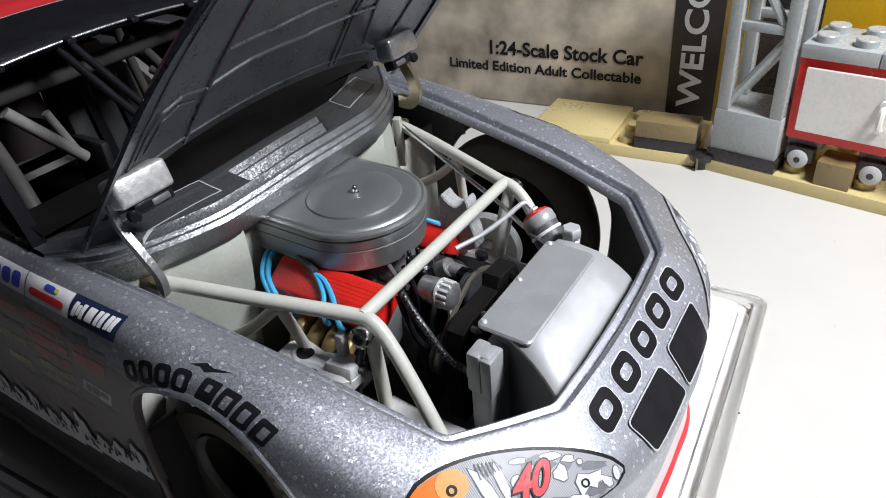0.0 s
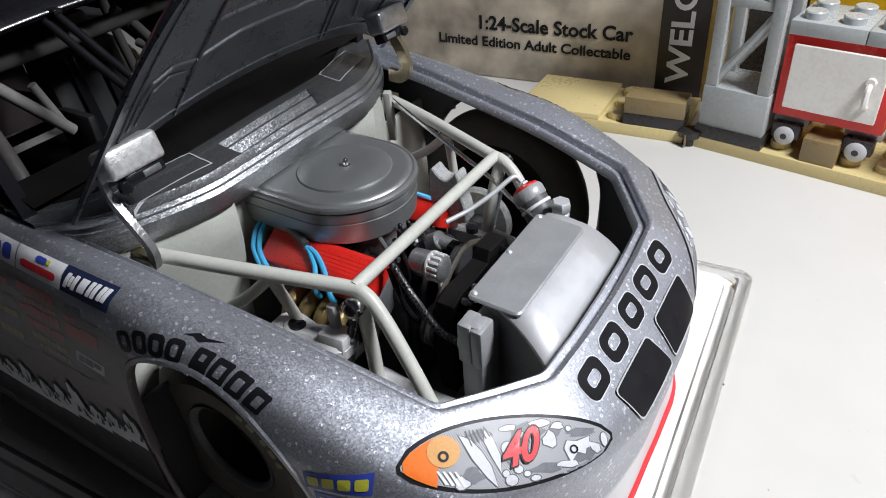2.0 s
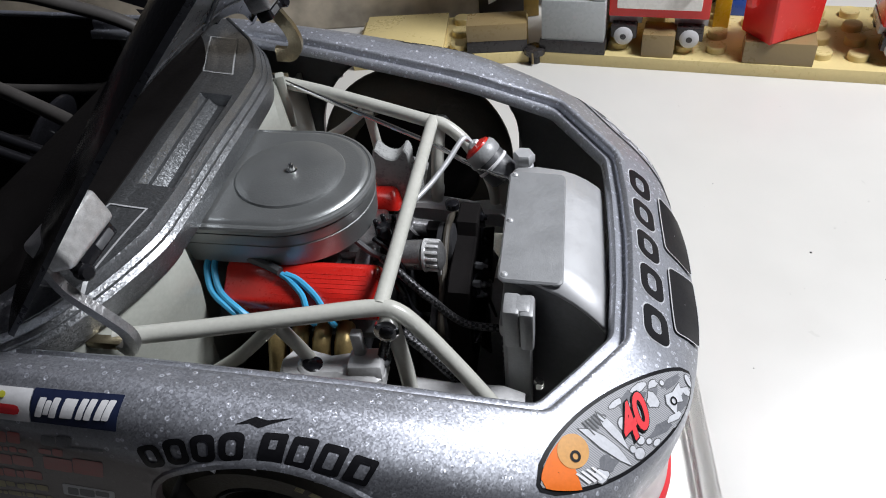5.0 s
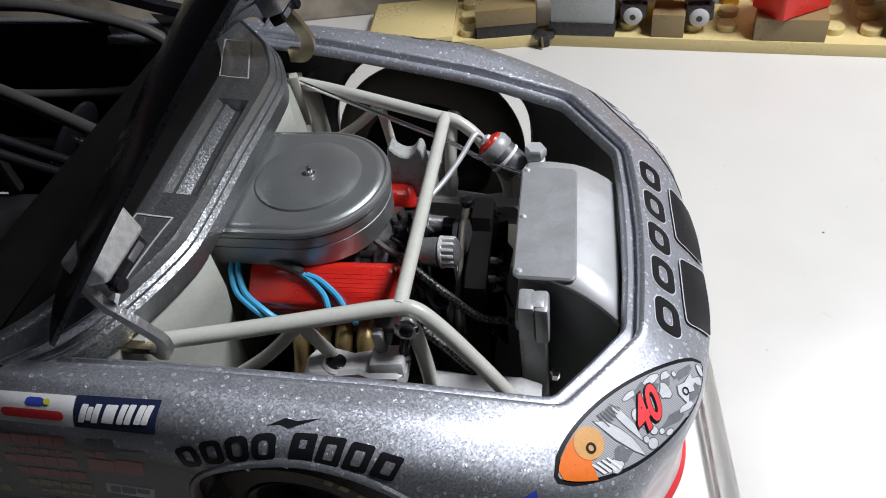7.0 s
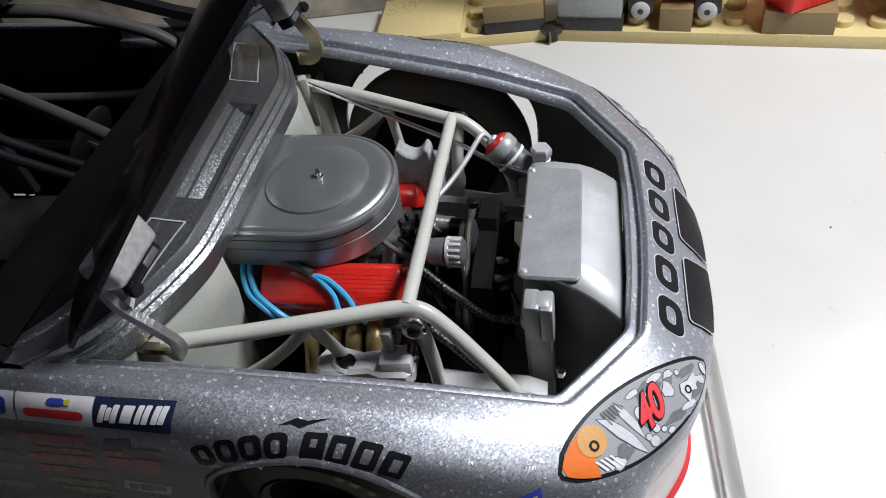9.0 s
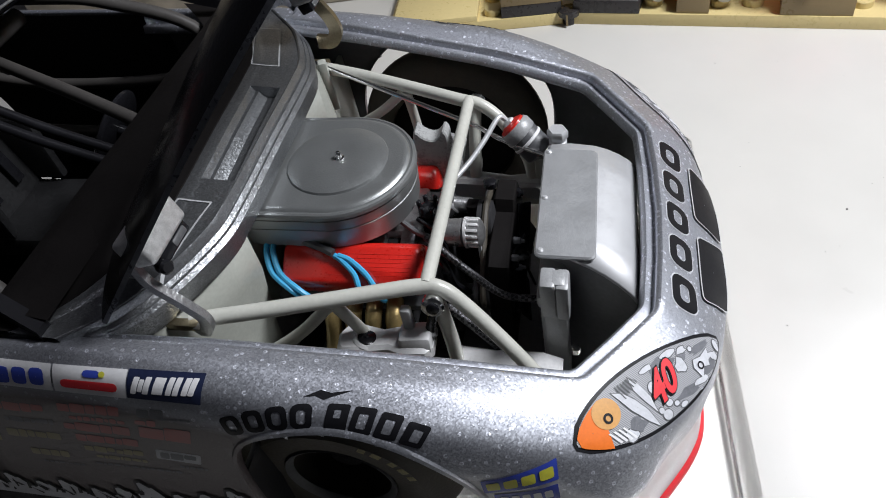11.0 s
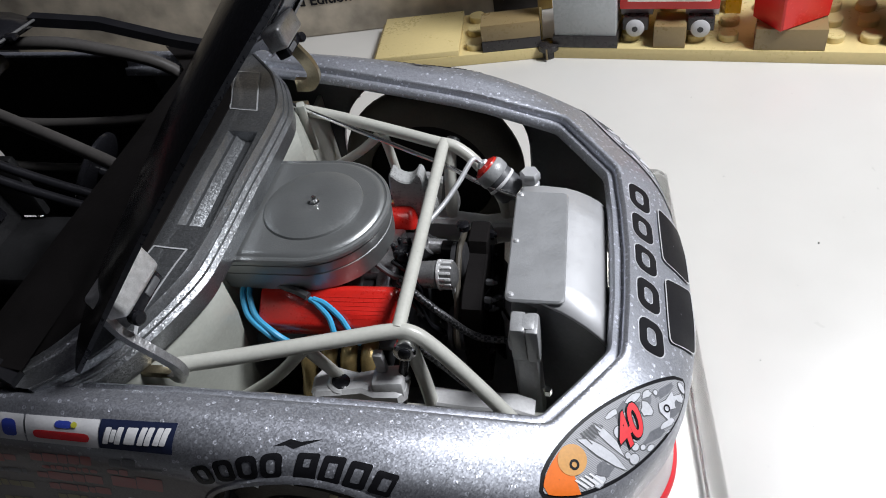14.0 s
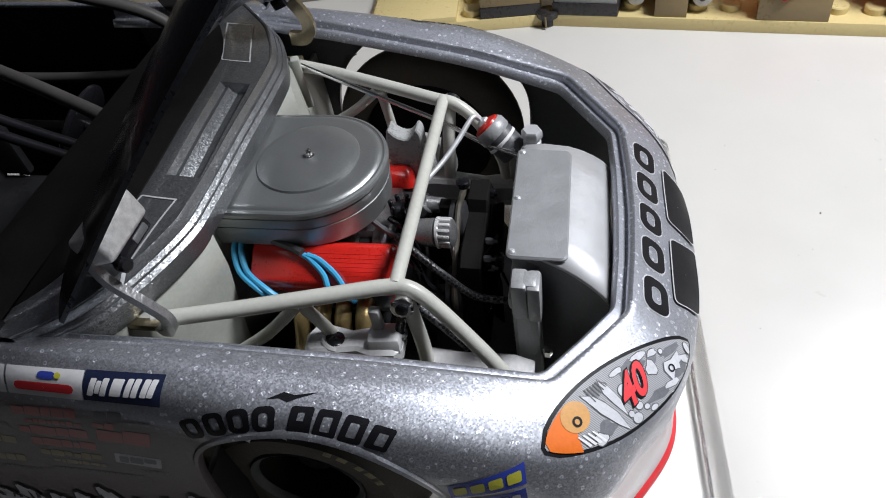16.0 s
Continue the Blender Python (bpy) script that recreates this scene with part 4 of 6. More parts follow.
cowl = part("cowl", loft(cowl_rows + [[p + Vector((-0.5, 0, -0.7)) for p in r] for r in reversed(cowl_rows)]), SILVER, car, "silver flake cowl panel with ridged front edge and recessed slot", 24)


def cowl_place(x0, y0, lean=0.0):
    return lambda u, v: (x0 + v + lean * u, y0 + u, 80)


for s in (-1, 1):
    part("panel_outline", patch(rounded(12.0 if s < 0 else 12.4, 4.4, 0.12, 2), cowl_place(-28.6 if s < 0 else -31.2, -20.0 if s < 0 else 21.4, 0.16 if s < 0 else -0.34), (0, 0, -1), 0.16, rounded(11.55 if s < 0 else 11.95, 3.95, 0.1, 2), 1, COWL_TREE), BRIGHT, cowl, "raised bright outline of a rectangular panel")

# hood, hinged at the cowl and held open
HINGE = Vector((-33.0, 0, 46.2))
HOOD_UP = 48.5
HOOD_M = Matrix.Translation(HINGE) @ turn(0, -HOOD_UP, 0)
HL = 63.0


def hood_width(u):
    return 32.4 - 0.1 * u if u < 26 else 29.8 - 0.1 * (u - 26) - 0.0085 * (u - 26) ** 2


def hood_rear(v):
    """How far the rear edge is cut back towards the middle, round the windscreen's foot."""
    return 2.2 + 6.4 * (1 - abs(v) ** 5)


def hood_at(u, v, lift=0.0):
    """The crowned hood with its rolled sides; v runs from side to side."""
    sag = -1.7 - 1.5 * (max(0, u - 18) / 40) ** 2
    return Vector((u, v * hood_width(u), lift + sag + 3.2 * (1 - v * v) + 0.9 * (1 - abs(v) ** 12)))


def hood_row(t, lift):
    out = []
    for k in range(57):
        v = math.sin(math.pi / 2 * (-1 + 2 * k / 56))
        a = hood_rear(v)
        out.append(hood_at(a + (HL - a) * t, v, lift * (1 - 0.75 * abs(v) ** 14)))
    return out


us = [k / 24 for k in range(25)]
under = [hood_row(u, 0) for u in us]
over = [hood_row(u, 1.0) for u in us]
hood = part("hood", moved(loft(under), HOOD_M), HOOD_UNDER, car, "open hood panel, dull grey underneath with ribs, black outside", 40)
part("outer_skin", moved(loft([under[0], *over, under[-1]]), HOOD_M), BLACK, hood, "glossy black outer skin of the hood", 40)
for e in (0, len(over[0]) - 1):
    part("hood_flange", moved(loft([[over[i][e] for i in range(len(us))], [under[i][e] - Vector((0, 0, 0.25)) for i in range(len(us))], [under[i][e] + Vector((0, -under[i][e].y * 0.03, 0.05)) for i in range(len(us))]]), HOOD_M), HOOD_UNDER, hood, "folded edge of the hood")


def hood_under(u, y):
    return hood_at(u, y / hood_width(u), -0.05)


def hood_rib(line, r):
    pts = [hood_under(a[0] + (b[0] - a[0]) * k / 6, a[1] + (b[1] - a[1]) * k / 6) for a, b in zip(line, line[1:]) for k in range(6)]
    pts.append(hood_under(*line[-1]))
    return moved(tube(pts, r, 8, 2), HOOD_M)


RIBS = [(0.34, [(56, -11.5), (33.5, -14.3), (20.8, -15.6), (9.6, -15.9)]), (0.26, [(26.4, -14.6), (25.6, -5.7), (26.2, 2.2), (26.6, 10.6)]),
        (0.3, [(20.4, -16.1), (21.2, -8.6), (20.6, 2.3), (21.6, 10.9), (21.8, 16.0)]), (0.26, [(20.6, -16.4), (22.2, -20.4), (21.6, -23.6), (19.0, -25.0), (14.6, -25.6)]),
        (0.2, [(19.2, -17.4), (20.6, -20.6), (19.4, -23.0), (14.4, -24.2)]), (0.22, [(58, -14.5), (48, -18.6), (38, -22.2), (28.7, -24.5), (20.0, -26.2), (12, -27.0)]),
        (0.3, [(9.6, 13.2), (20.1, 11.0), (34, 10.0), (54, 7.6)]), (0.24, [(9.8, 14.2), (20.4, 12.0), (34, 11.0), (54, 8.6)]), (0.28, [(13.0, 19.0), (22.1, 16.0), (36, 14.4), (54, 11)]),
        (0.28, [(12.0, 24.9), (20.3, 24.5), (30, 23.6), (46, 18.8)]), (0.2, [(10.9, -24.0), (10.9, -14.7), (10.9, 0), (10.9, 17.9), (10.0, 24.0)])]
for r, line in RIBS:
    part("rib", hood_rib(line, r), HOOD_UNDER, hood)

# hinge blocks and arms
for s in (-1, 1):
    tip = Matrix.Translation((-24.2, s * 26.0, 54.2)) @ turn(0, -16, 0)
    h = part("hinge_block", box((0, 0, 0), (3.4, 7.4, 3.5), 0.6, tip, 3), CAST if s < 0 else ENGINE, car, "worn cast zinc hinge block on the hood")
    part("hinge_shoe", box((-23.6, s * 25.4, 51.8), (2.2, 5.4, 1.6), 0.3, turn(0, -20, 0)), BLACK, h, "dark pivot shoe")
    part("shoe_slot", box((-22.7, s * 24.6, 52.0), (0.7, 2.6, 0.9), 0.25, turn(0, -20, 0)), LINER, h)
    part("screw", lathe((-23.0, s * 28.3, 51.6), (0.8, -0.35, 0.2), [(0, 0.8), (1.0, 0.8), (1.3, 0.55)], 14), BLACK, h, "black pivot screw")
    arm = glide([(-25.0, 27.0, 53.5), (-23.6, 26.9, 50.8), (-22.0, 26.7, 48.2), (-21.5, 26.5, 46.0), (-22.6, 26.3, 44.5), (-24.8, 26.2, 44.6)] if s > 0 else [(-25.0, s * (28.2 - s * 1.4), 53.5), (-24.4, s * (28.2 - s * 1.4), 50.4), (-22.4, s * (28.0 - s * 1.3), 47.0), (-21.4, s * (27.6 - s * 1.2), 44.0), (-22.6, s * (27.2 - s * 1.0), 41.2), (-25.4, s * 26.8, 39.2)], 6)
    rows2 = []
    for i, p in enumerate(arm):
        t = (arm[min(i + 1, len(arm) - 1)] - arm[max(i - 1, 0)]).normalized()
        nrm = t.cross(Vector((0, 1, 0))).normalized()
        wdt = (0.4 if s < 0 else 0.9) + (0.4 if s < 0 else 0.2) * i / len(arm)
        rows2.append([p + nrm * wdt + Vector((0, -0.45, 0)), p + nrm * wdt + Vector((0, 0.45, 0)), p - nrm * wdt + Vector((0, 0.45, 0)), p - nrm * wdt + Vector((0, -0.45, 0))])
    part("hinge_arm", loft(rows2, True, True), ENGINE if s < 0 else BRASS, car, "curved metal hinge arm")
    part("hinge_foot", box((-26.5, s * 27.0, 40.2), (4.2, 1.2, 1.0), 0.2), BRASS, car)

# ---- engine bay ----
wall_line = [(-30.0, -29.5), (-27.9, -26), (-24.6, -18.8), (-23.4, -14.4), (-26.4, -12), (-26.4, 12), (-23.5, 17.4), (-27.9, 26), (-30.0, 29.5)]
fw = loft([[(x - 3.0, y, 9) for x, y in wall_line], [(x - 2.0, y, 24) for x, y in wall_line], [(x, y, 36) for x, y in wall_line], [(x, y, 43) for x, y in wall_line]])
firewall = part("firewall", fw, FIREWALL, car, "pale grey painted firewall", 20)
mo = firewall.modifiers.new("thickness", "SOLIDIFY")
mo.thickness, mo.offset = 0.0008, 0
part("firewall_boss", loft([[(-26.5, 17.6, z), (x - 1.2, 18.2, z), (x, 20.4, z), (x - 1.0, 22.6, z), (-27.5, 23.6, z)] for x, z in ((-22.2, 26), (-23.0, 34), (-23.6, 41), (-24.2, 42.6))], False, False), FIREWALL, firewall, "folded stiffening of the firewall", sharp=20)
part("firewall_fold", box((-24.6, 24.6, 37.5), (1.4, 1.5, 9.5), 0.3, turn(6, 0, 18)), FIREWALL, firewall)
for s in (-1, 1):
    part("wheel_well_panel", box((-27.2, s * 32.4, 21.5), (0.8, 11.6, 27), 0.2), FRAME, car)
part("bay_floor", box((0, 0, 8.2), (50, 36, 1.2), 0.3), CHEEK, car)
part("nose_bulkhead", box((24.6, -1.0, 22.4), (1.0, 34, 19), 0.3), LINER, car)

# welded tube frame
RT = 0.95
for s in (-1, 1):
    part("upper_rail", tube([(-26.0, s * 26.2, 40.0), (-18, s * 23.9, 39.5), (-8, s * 20.6, 38.7), (-1.4, s * 18.4, 38.1), (1.4, s * 18.0, 37.6), *([(4.0, -18.3, 35.2), (7.5, -19.0, 30.8), (10.8, -19.8, 26.4), (12.4, -20.2, 24)] if s < 0 else [(4.2, 17.4, 35.6), (6.8, 16.2, 32.4), (8.4, 15.4, 29), (8.8, 15.0, 25)])], RT, 14), FRAME, car, "pale grey frame tube")
    part("frame_post", tube([(0.6, s * 18.2, 37.2), (1.3, -18.3, 29) if s < 0 else (0.2, 16.0, 32), (1.5, -18.3, 21) if s < 0 else (-0.2, 14.2, 25)], RT, 12), FRAME, car)
    part("frame_brace", tube([(-11, -21.2, 38.2), (-9.2, -20.2, 32), (-7.0, -19.6, 25)] if s < 0 else [(-10.5, 20.9, 38.2), (-10.2, 21.4, 33), (-10.0, 22.0, 26)], RT * 0.8, 12), FRAME, car)
    part("frame_brace", tube([(-23, s * 23.8, 29), (-16, s * 22.6, 33.5), (-11, s * 21.4, 38)], RT * 0.8, 12), FRAME, car)
    part("lower_rail", box((-4, s * 18.4, 20.6), (44, 2.6, 3.2), 0.4), FRAME, car)
    if s < 0:
        part("rail_gusset", slab([(-3, -1.2), (9, -1.2), (10.5, 0.6), (8, 1.6), (2, 1.2), (-3, 1.6)], -1.4, 1.4, 0.3, Matrix.Translation((4.2, s * 17.6, 23.0)) @ turn(90, 0, 0)), CASTING, car)
    # damper hung from the joint
    top = Vector((0.6, s * 19.4, 36.6))
    out = Vector((0.1, s * 0.8, 0.15)).normalized()
    low = top + Vector((-2.2, s * 0.6, -9.0))
    d = part("damper", rod(top + Vector((0, 0, -0.6)), top.lerp(low, 0.6), 0.62), BLACK, car, "black damper with bright eye")
    part("damper_eye", lathe(top - out * 0.8, out, [(0, 0.9), (0.2, 1.15), (1.0, 1.15), (1.1, 1.35), (1.7, 1.35), (1.9, 1.1)], 18), CHROME, d, "chrome damper eye")
    part("eye_bolt", lathe(top + out * 1.05, out, [(0, 0.8), (0.2, 0.75), (0.3, 0.5)], 14), BLACK, d)
    part("damper_body", lathe(top.lerp(low, 0.52), low - top, [(0, 0.7), (0.2, 1.0), (0.7, 1.0), (0.8, 0.86), (9.0, 0.86), (9.2, 0.6)], 16), LINER, d, "dark grey damper body")
    # suspension arm and steering box, on the right
    if s > 0:
        continue
    arm = part("upper_arm", slab([(-7.4, -2.2), (-6.6, -3.0), (-4.0, -2.6), (-1.0, -2.0), (0.6, -2.6), (3.6, -2.4), (4.4, -1.2), (4.2, 1.6), (2.0, 2.4), (-0.4, 2.0), (-2.2, 1.4), (-5.4, 2.2), (-7.2, 1.6), (-7.8, 0.2)], -1.1, 1.1, 0.45, Matrix.Translation((-4.4, s * 20.6, 30.2)) @ turn(10 * s, 0, 0)), CASTING, car, "pale cast suspension arm")
    part("arm_block", box((-2.2, s * 20.6, 31.2), (4.0, 3.6, 2.6), 0.6, turn(12 * s, 0, 6)), CASTING, arm)
    part("arm_bush", lathe((-8.3, s * 21.2, 31.0), (0.3, -s * 0.25, 0.95), [(-1.2, 0.9), (-1.0, 1.25), (0.6, 1.25), (0.8, 0.9)], 18), BLACK, arm, "black bush")
    part("bush_ring", lathe((-8.3, s * 21.2, 31.0), (0.3, -s * 0.25, 0.95), [(-1.4, 1.7), (0.1, 1.75), (0.35, 1.5), (0.35, 1.2)], 20), CASTING, arm)
    part("arm_post", box((-3.0, s * 19.6, 33.6), (1.3, 1.2, 4.0), 0.3), CASTING, arm)
part("spring_perch", slab([(-9, -1.7), (-4, -1.9), (4, -1.5), (8.2, -1.9), (8.6, 0.6), (7.6, 1.6), (5.0, 1.4), (3.2, 1.0), (-1.0, 1.5), (-4.4, 1.8), (-9, 1.6)], -1.6, 1.6, 0.5, Matrix.Translation((2.2, 14.4, 25.2)) @ turn(90, 0, 0)), CASTING, car, "pale grey cast bar beside the far wheel")
part("cross_tube", tube([(-0.2, -18.2, 38.2), (-0.2, 18.2, 38.2)], RT * 0.92, 14), FRAME, car, "pale grey cross tube over the engine")
part("front_crossmember", box((13.2, 0, 19), (2.4, 40, 4), 0.4), FRAME, car)

# air cleaner
AC = Vector((-14.8, -0.2, 38.4))


def cleaner(r, h):
    out = [(AC.x + r * math.cos(radians(a)), AC.y + r * math.sin(radians(a)), AC.z + h) for a in range(-90, 91, 6)]
    return out + [(AC.x - 11.2 - (r - 10), r, AC.z + h), (AC.x - 11.2 - (r - 10), -r, AC.z + h)]


AC_RINGS = ((9.6, -3.0), (9.85, -2.8), (10.05, -0.3), (10.1, 0.2), (10.0, 0.25), (10.0, 0.45), (10.1, 0.5), (10.2, 1.3), (10.2, 1.85), (9.85, 1.9), (9.85, 2.1), (10.4, 2.2), (10.4, 2.7), (10.25, 3.0), (9.95, 3.1), (9.8, 3.0), (9.6, 3.0), (9.4, 3.2), (9.1, 3.34), (8.7, 3.36))
ac = part("air_cleaner", loft([cleaner(r, h) for r, h in AC_RINGS], True, True), SATIN, car, "satin silver air cleaner housing with flat rear", 25)
part("domed_lid", lathe(AC + Vector((-0.2, 0.1, 3.36)), (0, 0, 1), [(0, 6.95), (0.28, 6.8), (0.5, 6.2), (0.72, 4.8), (0.8, 2.9), (0.66, 1.9), (0.6, 0)], 64), SATIN, ac, "pressed round lid")
part("wing_nut", join(lathe(AC + Vector((0.2, 0, 3.5)), (0, 0, 1), [(0, 0.75), (0.5, 0.7), (0.6, 0.45), (1.2, 0.42), (1.4, 0.25)], 10), box(AC + Vector((0.2, 0, 4.4)), (0.35, 1.1, 0.6), 0.12)), CHROME, ac)
part("carburettor", join(box((-14.5, 0, 34.6), (7.5, 6.5, 5.6), 0.6), box((-10.6, 2.2, 35.2), (1.2, 2, 3), 0.3), box((-14, -3.8, 35), (4, 1.2, 2.2), 0.3)), ENGINE, car)
part("intake_neck", lathe((-14.5, 0, 37.2), (0, 0, 1), [(0, 5.2), (0.5, 5.6), (1.0, 5.2)], 28), BLACK, car)

# block, heads, covers
part("engine_block", join(box((-13, 0, 20), (23, 15, 20), 1.0), box((-13, 0, 29.5), (22, 10, 3), 0.6), box((-1.6, 0, 22), (2.0, 13, 16), 0.6)), MATT, car)
manifold = part("intake_manifold", box((-13, 0, 31.2), (17, 7.5, 2.4), 0.6), ENGINE, car)
for k in range(4):
    for s in (-1, 1):
        part("intake_runner", box((-19 + 4.2 * k, s * 4.2, 31.0), (2.2, 4.5, 2.0), 0.5, turn(s * -20, 0, 0)), ENGINE, manifold)
for s in (-1, 1):
    m = Matrix.Translation((-13.6 if s < 0 else -15.4, s * 10.6, 31.0 if s < 0 else 28.0)) @ turn(s * -32, 0, 0)
    head = part("cylinder_head", box((0, 0, 0), (21, 7.6, 4.5), 0.5, m @ Matrix.Translation((0, 0, -3.6))), LINER, car)
    shut = m @ Matrix.Translation((1.3, -s * 0.75, 0.1))
    vc = part("valve_cover", moved(loft([[(x, y, z) for x, y in rounded(w, h, 0.9, 4)] for w, h, z in ((19.4, 6.3, 0), (19.6, 6.6, 0.5), (19.4, 6.4, 1.6), (19.1, 5.9, 2.5), (18.6, 5.1, 3.1), (18.0, 4.2, 3.35))], True, True), shut), RED, car, "glossy red valve cover", 50)
    for k in range(6):
        part("cover_fin", moved(box((0, 0, 0), (11.5, 0.06, 0.06), 0.02), shut @ Matrix.Translation((2.6, -1.4 + 0.55 * k, 3.36))), RED, vc)
    # plug leads in pairs, lying over the cover
    for k in (0, 1):
        for line in ([(-10.6 + 0.9 * k, 3.4, 3.2), (-10.3 + 1.0 * k, 1.7, 3.7), (-9.2 + 1.1 * k, -0.8, 3.6), (-6.6 + 1.2 * k, -2.8, 3.4), (-5.0 + 1.2 * k, -3.8, 2.2), (-4.8 + 1.2 * k, -3.9, 1.0)],
                     [(-0.6 + 0.5 * k, 1.7, 4.0), (0.4 + 1.2 * k, 1.1, 3.95), (2.2 + 1.6 * k, -0.6, 3.85), (2.9 + 2.2 * k, -2.3, 3.5), (3.2 + 2.5 * k, -3.3, 2.5), (3.3 + 2.5 * k, -3.5, 1.4)]):
            part("plug_lead", tube([m @ Vector((x, -s * y, z)) for x, y, z in line], 0.4, 8), BLUE, car, "light blue plug lead")
    part("lead_sleeve", tube([m @ Vector((x, -s * y, z)) for x, y, z in ((-6.5, 4.6, 2.8), (-4.8, 3.5, 3.8), (-2.4, 2.7, 4.0), (-0.8, 2.0, 4.0))], 0.58, 8), LINER, car)
    for k in range(4):
        x0 = -15.5 + 2.8 * k
        part("exhaust_header", tube([(x0, s * 12.6, 28.4), (x0 + 0.2, s * 15.2, 28.0), (x0 - 0.2, s * 16.4, 24.6), (x0 - 2.6, s * 17.0, 17), (-22, s * 16.4, 13)], 1.12, 12), GOLD, car, "gold exhaust header tube")

# front of the engine: alternator, pulleys, belts, distributor, pump
alt = part("alternator", lathe((0.2, -4.4, 33.0), (1, 0, 0.05), [(-1.6, 1.3), (-1.2, 1.8), (1.2, 1.9), (1.4, 1.5), (1.9, 1.5), (2.0, 1.8), (3.6, 1.85), (3.8, 1.6), (4.1, 0.9)], 24), ENGINE, car, "small ribbed bright alternator")
for k in range(14):
    part("alternator_rib", box((2.8, -4.4 + 1.85 * math.cos(k * 0.449), 33.15 + 1.85 * math.sin(k * 0.449)), (1.7, 0.34, 0.4), 0.08, turn(math.degrees(k * 0.449), 0, 0)), RIBBED, alt)
part("alternator_fan", lathe((2.5, -4.4, 33.1), (1, 0, 0.05), [(-0.9, 1.6), (-0.7, 2.1), (-0.4, 2.1), (-0.2, 1.6)], 24), RIBBED, alt, "bright fan disc")
part("alternator_bracket", box((3.6, -5.1, 31.4), (0.5, 1.0, 4.4), 0.15), ALLOY, alt)
for y0, z0, r in ((0, 22, 4.6), (-7.2, 25.5, 3.0), (6.2, 27.5, 2.8), (0.4, 30.2, 3.3)):
    part("pulley", lathe((2.6, y0, z0), (1, 0, 0), [(0, r * 0.8), (0.2, r), (0.7, r), (1.2, r * 0.8), (1.7, r), (2.2, r), (2.4, r * 0.8), (2.6, r * 0.35), (3.4, r * 0.3)], 28), MATT, car, "black grooved pulley")
part("drive_belt", tube([(4.0, -4.7, 21.5), (4.0, -10.0, 25), (4.0, -8.2, 28.4), (4.0, 0.4, 33.4), (4.0, 8.2, 29.6), (4.0, 8.6, 26), (4.0, 4.6, 20), (4.0, 0, 17.4), (4.0, -4.7, 21.5)], 0.45, 8), RUBBER, car)
part("fan_shroud_plate", slab([(-9, -9), (9, -9), (9.4, 2), (8.2, 5.2), (6.6, 7.8), (2.0, 8.2), (1.2, 6.6), (-3.6, 6.4), (-6, 6.6), (-8.4, 5.8), (-9.4, 2)], -2.0, 0.8, 0.2, Matrix.Translation((6.9, -0.2, 25.4)) @ turn(90, 0, 90)), SOOT, car, "black bracket plate with bolts")
for y0, z0 in ((5.0, 32.0), (-5.6, 28.6), (0.2, 27), (3.2, 29.6), (-7.6, 22)):
    part("plate_bolt", join(rod((6.6, y0, z0), (8.2, y0, z0), 0.75, n=6), rod((8.0, y0, z0), (8.6, y0, z0), 0.4)), BLACK, car)
part("front_cover", join(box((3.2, 0.6, 25.2), (7.2, 5.4, 10.4), 0.3), box((5.6, -5.2, 24.2), (2.6, 7.2, 11), 0.3), box((2.2, 1.4, 31.6), (2.2, 2.0, 3.0), 0.3)), SOOT, car, "stepped black engine front cover")
for y0, z0 in ((-6.8, 31.2), (-4.0, 31.6), (-5.6, 28.2), (-2.6, 27.0)):
    part("cover_stud", join(rod((7.9, y0, z0), (9.0, y0, z0), 0.5, n=6), rod((8.8, y0, z0), (9.5, y0, z0), 0.25)), LINER, car)
part("cover_lug", lathe((4.6, 2.2, 35.6), (0, 0, 1), [(0, 0.9), (0.8, 0.9), (1.0, 0.5)], 14), BLACK, car)
part("fan_hub", lathe((7.0, 0, 23.5), (1, 0, 0), [(0, 2.2), (1.0, 2.2), (1.3, 1.6), (2.2, 1.4)], 18), BLACK, car)
for k in range(6):
    part("fan_blade", moved(slab([(0, 1.6), (1.4, 2.6), (2.0, 8.4), (-1.2, 8.6), (-1.4, 2.6)], -0.18, 0.18, 0.08), Matrix.Translation((8.4, 0, 23.5)) @ turn(60 * k, 0, 0) @ turn(0, 62, 0)), BLACK, car)
dist = part("distributor", lathe((-3.0, -2.6, 32), (0.1, 0, 1), [(0, 1.5), (2.2, 1.6), (2.6, 1.9), (3.4, 1.9), (3.9, 1.4), (4.2, 0.7)], 18), BLACK, car, "black distributor cap")
for a in (0, 1.05, 2.1, 3.1, 4.2, 5.2):
    part("cap_tower", rod((-3 + 1.3 * math.cos(a), -2.6 + 1.3 * math.sin(a), 35.2), (-3 + 1.4 * math.cos(a), -2.6 + 1.4 * math.sin(a), 36.8), 0.32), BLACK, dist)
part("fuel_line", tube([(-4.5, -4, 35), (-2.0, -5.6, 34.4), (-0.6, -6.4, 31.6), (-1.6, -7.2, 28)], 0.35, 8), BLACK, car)
part("fuel_line", tube([(-7.5, -4.2, 35.6), (-4.6, -5.6, 34.2), (-2.2, -6.4, 33.8)], 0.4, 8), LINER, car)
part("water_neck", join(rod((-1.2, 2.2, 32), (1.6, 2.6, 31.4), 1.1), rod((-2.6, 2.0, 31), (-0.8, 2.2, 32.2), 1.5)), ENGINE, car)
part("braided_hose", tube([(-2.4, -8.4, 36.0), (-0.4, -9.8, 35.4), (3.4, -10.8, 32.2), (7.2, -10.9, 28.6), (12.4, -10.2, 27.4)], 0.5, 14), BRAID, car, "black braided hose")
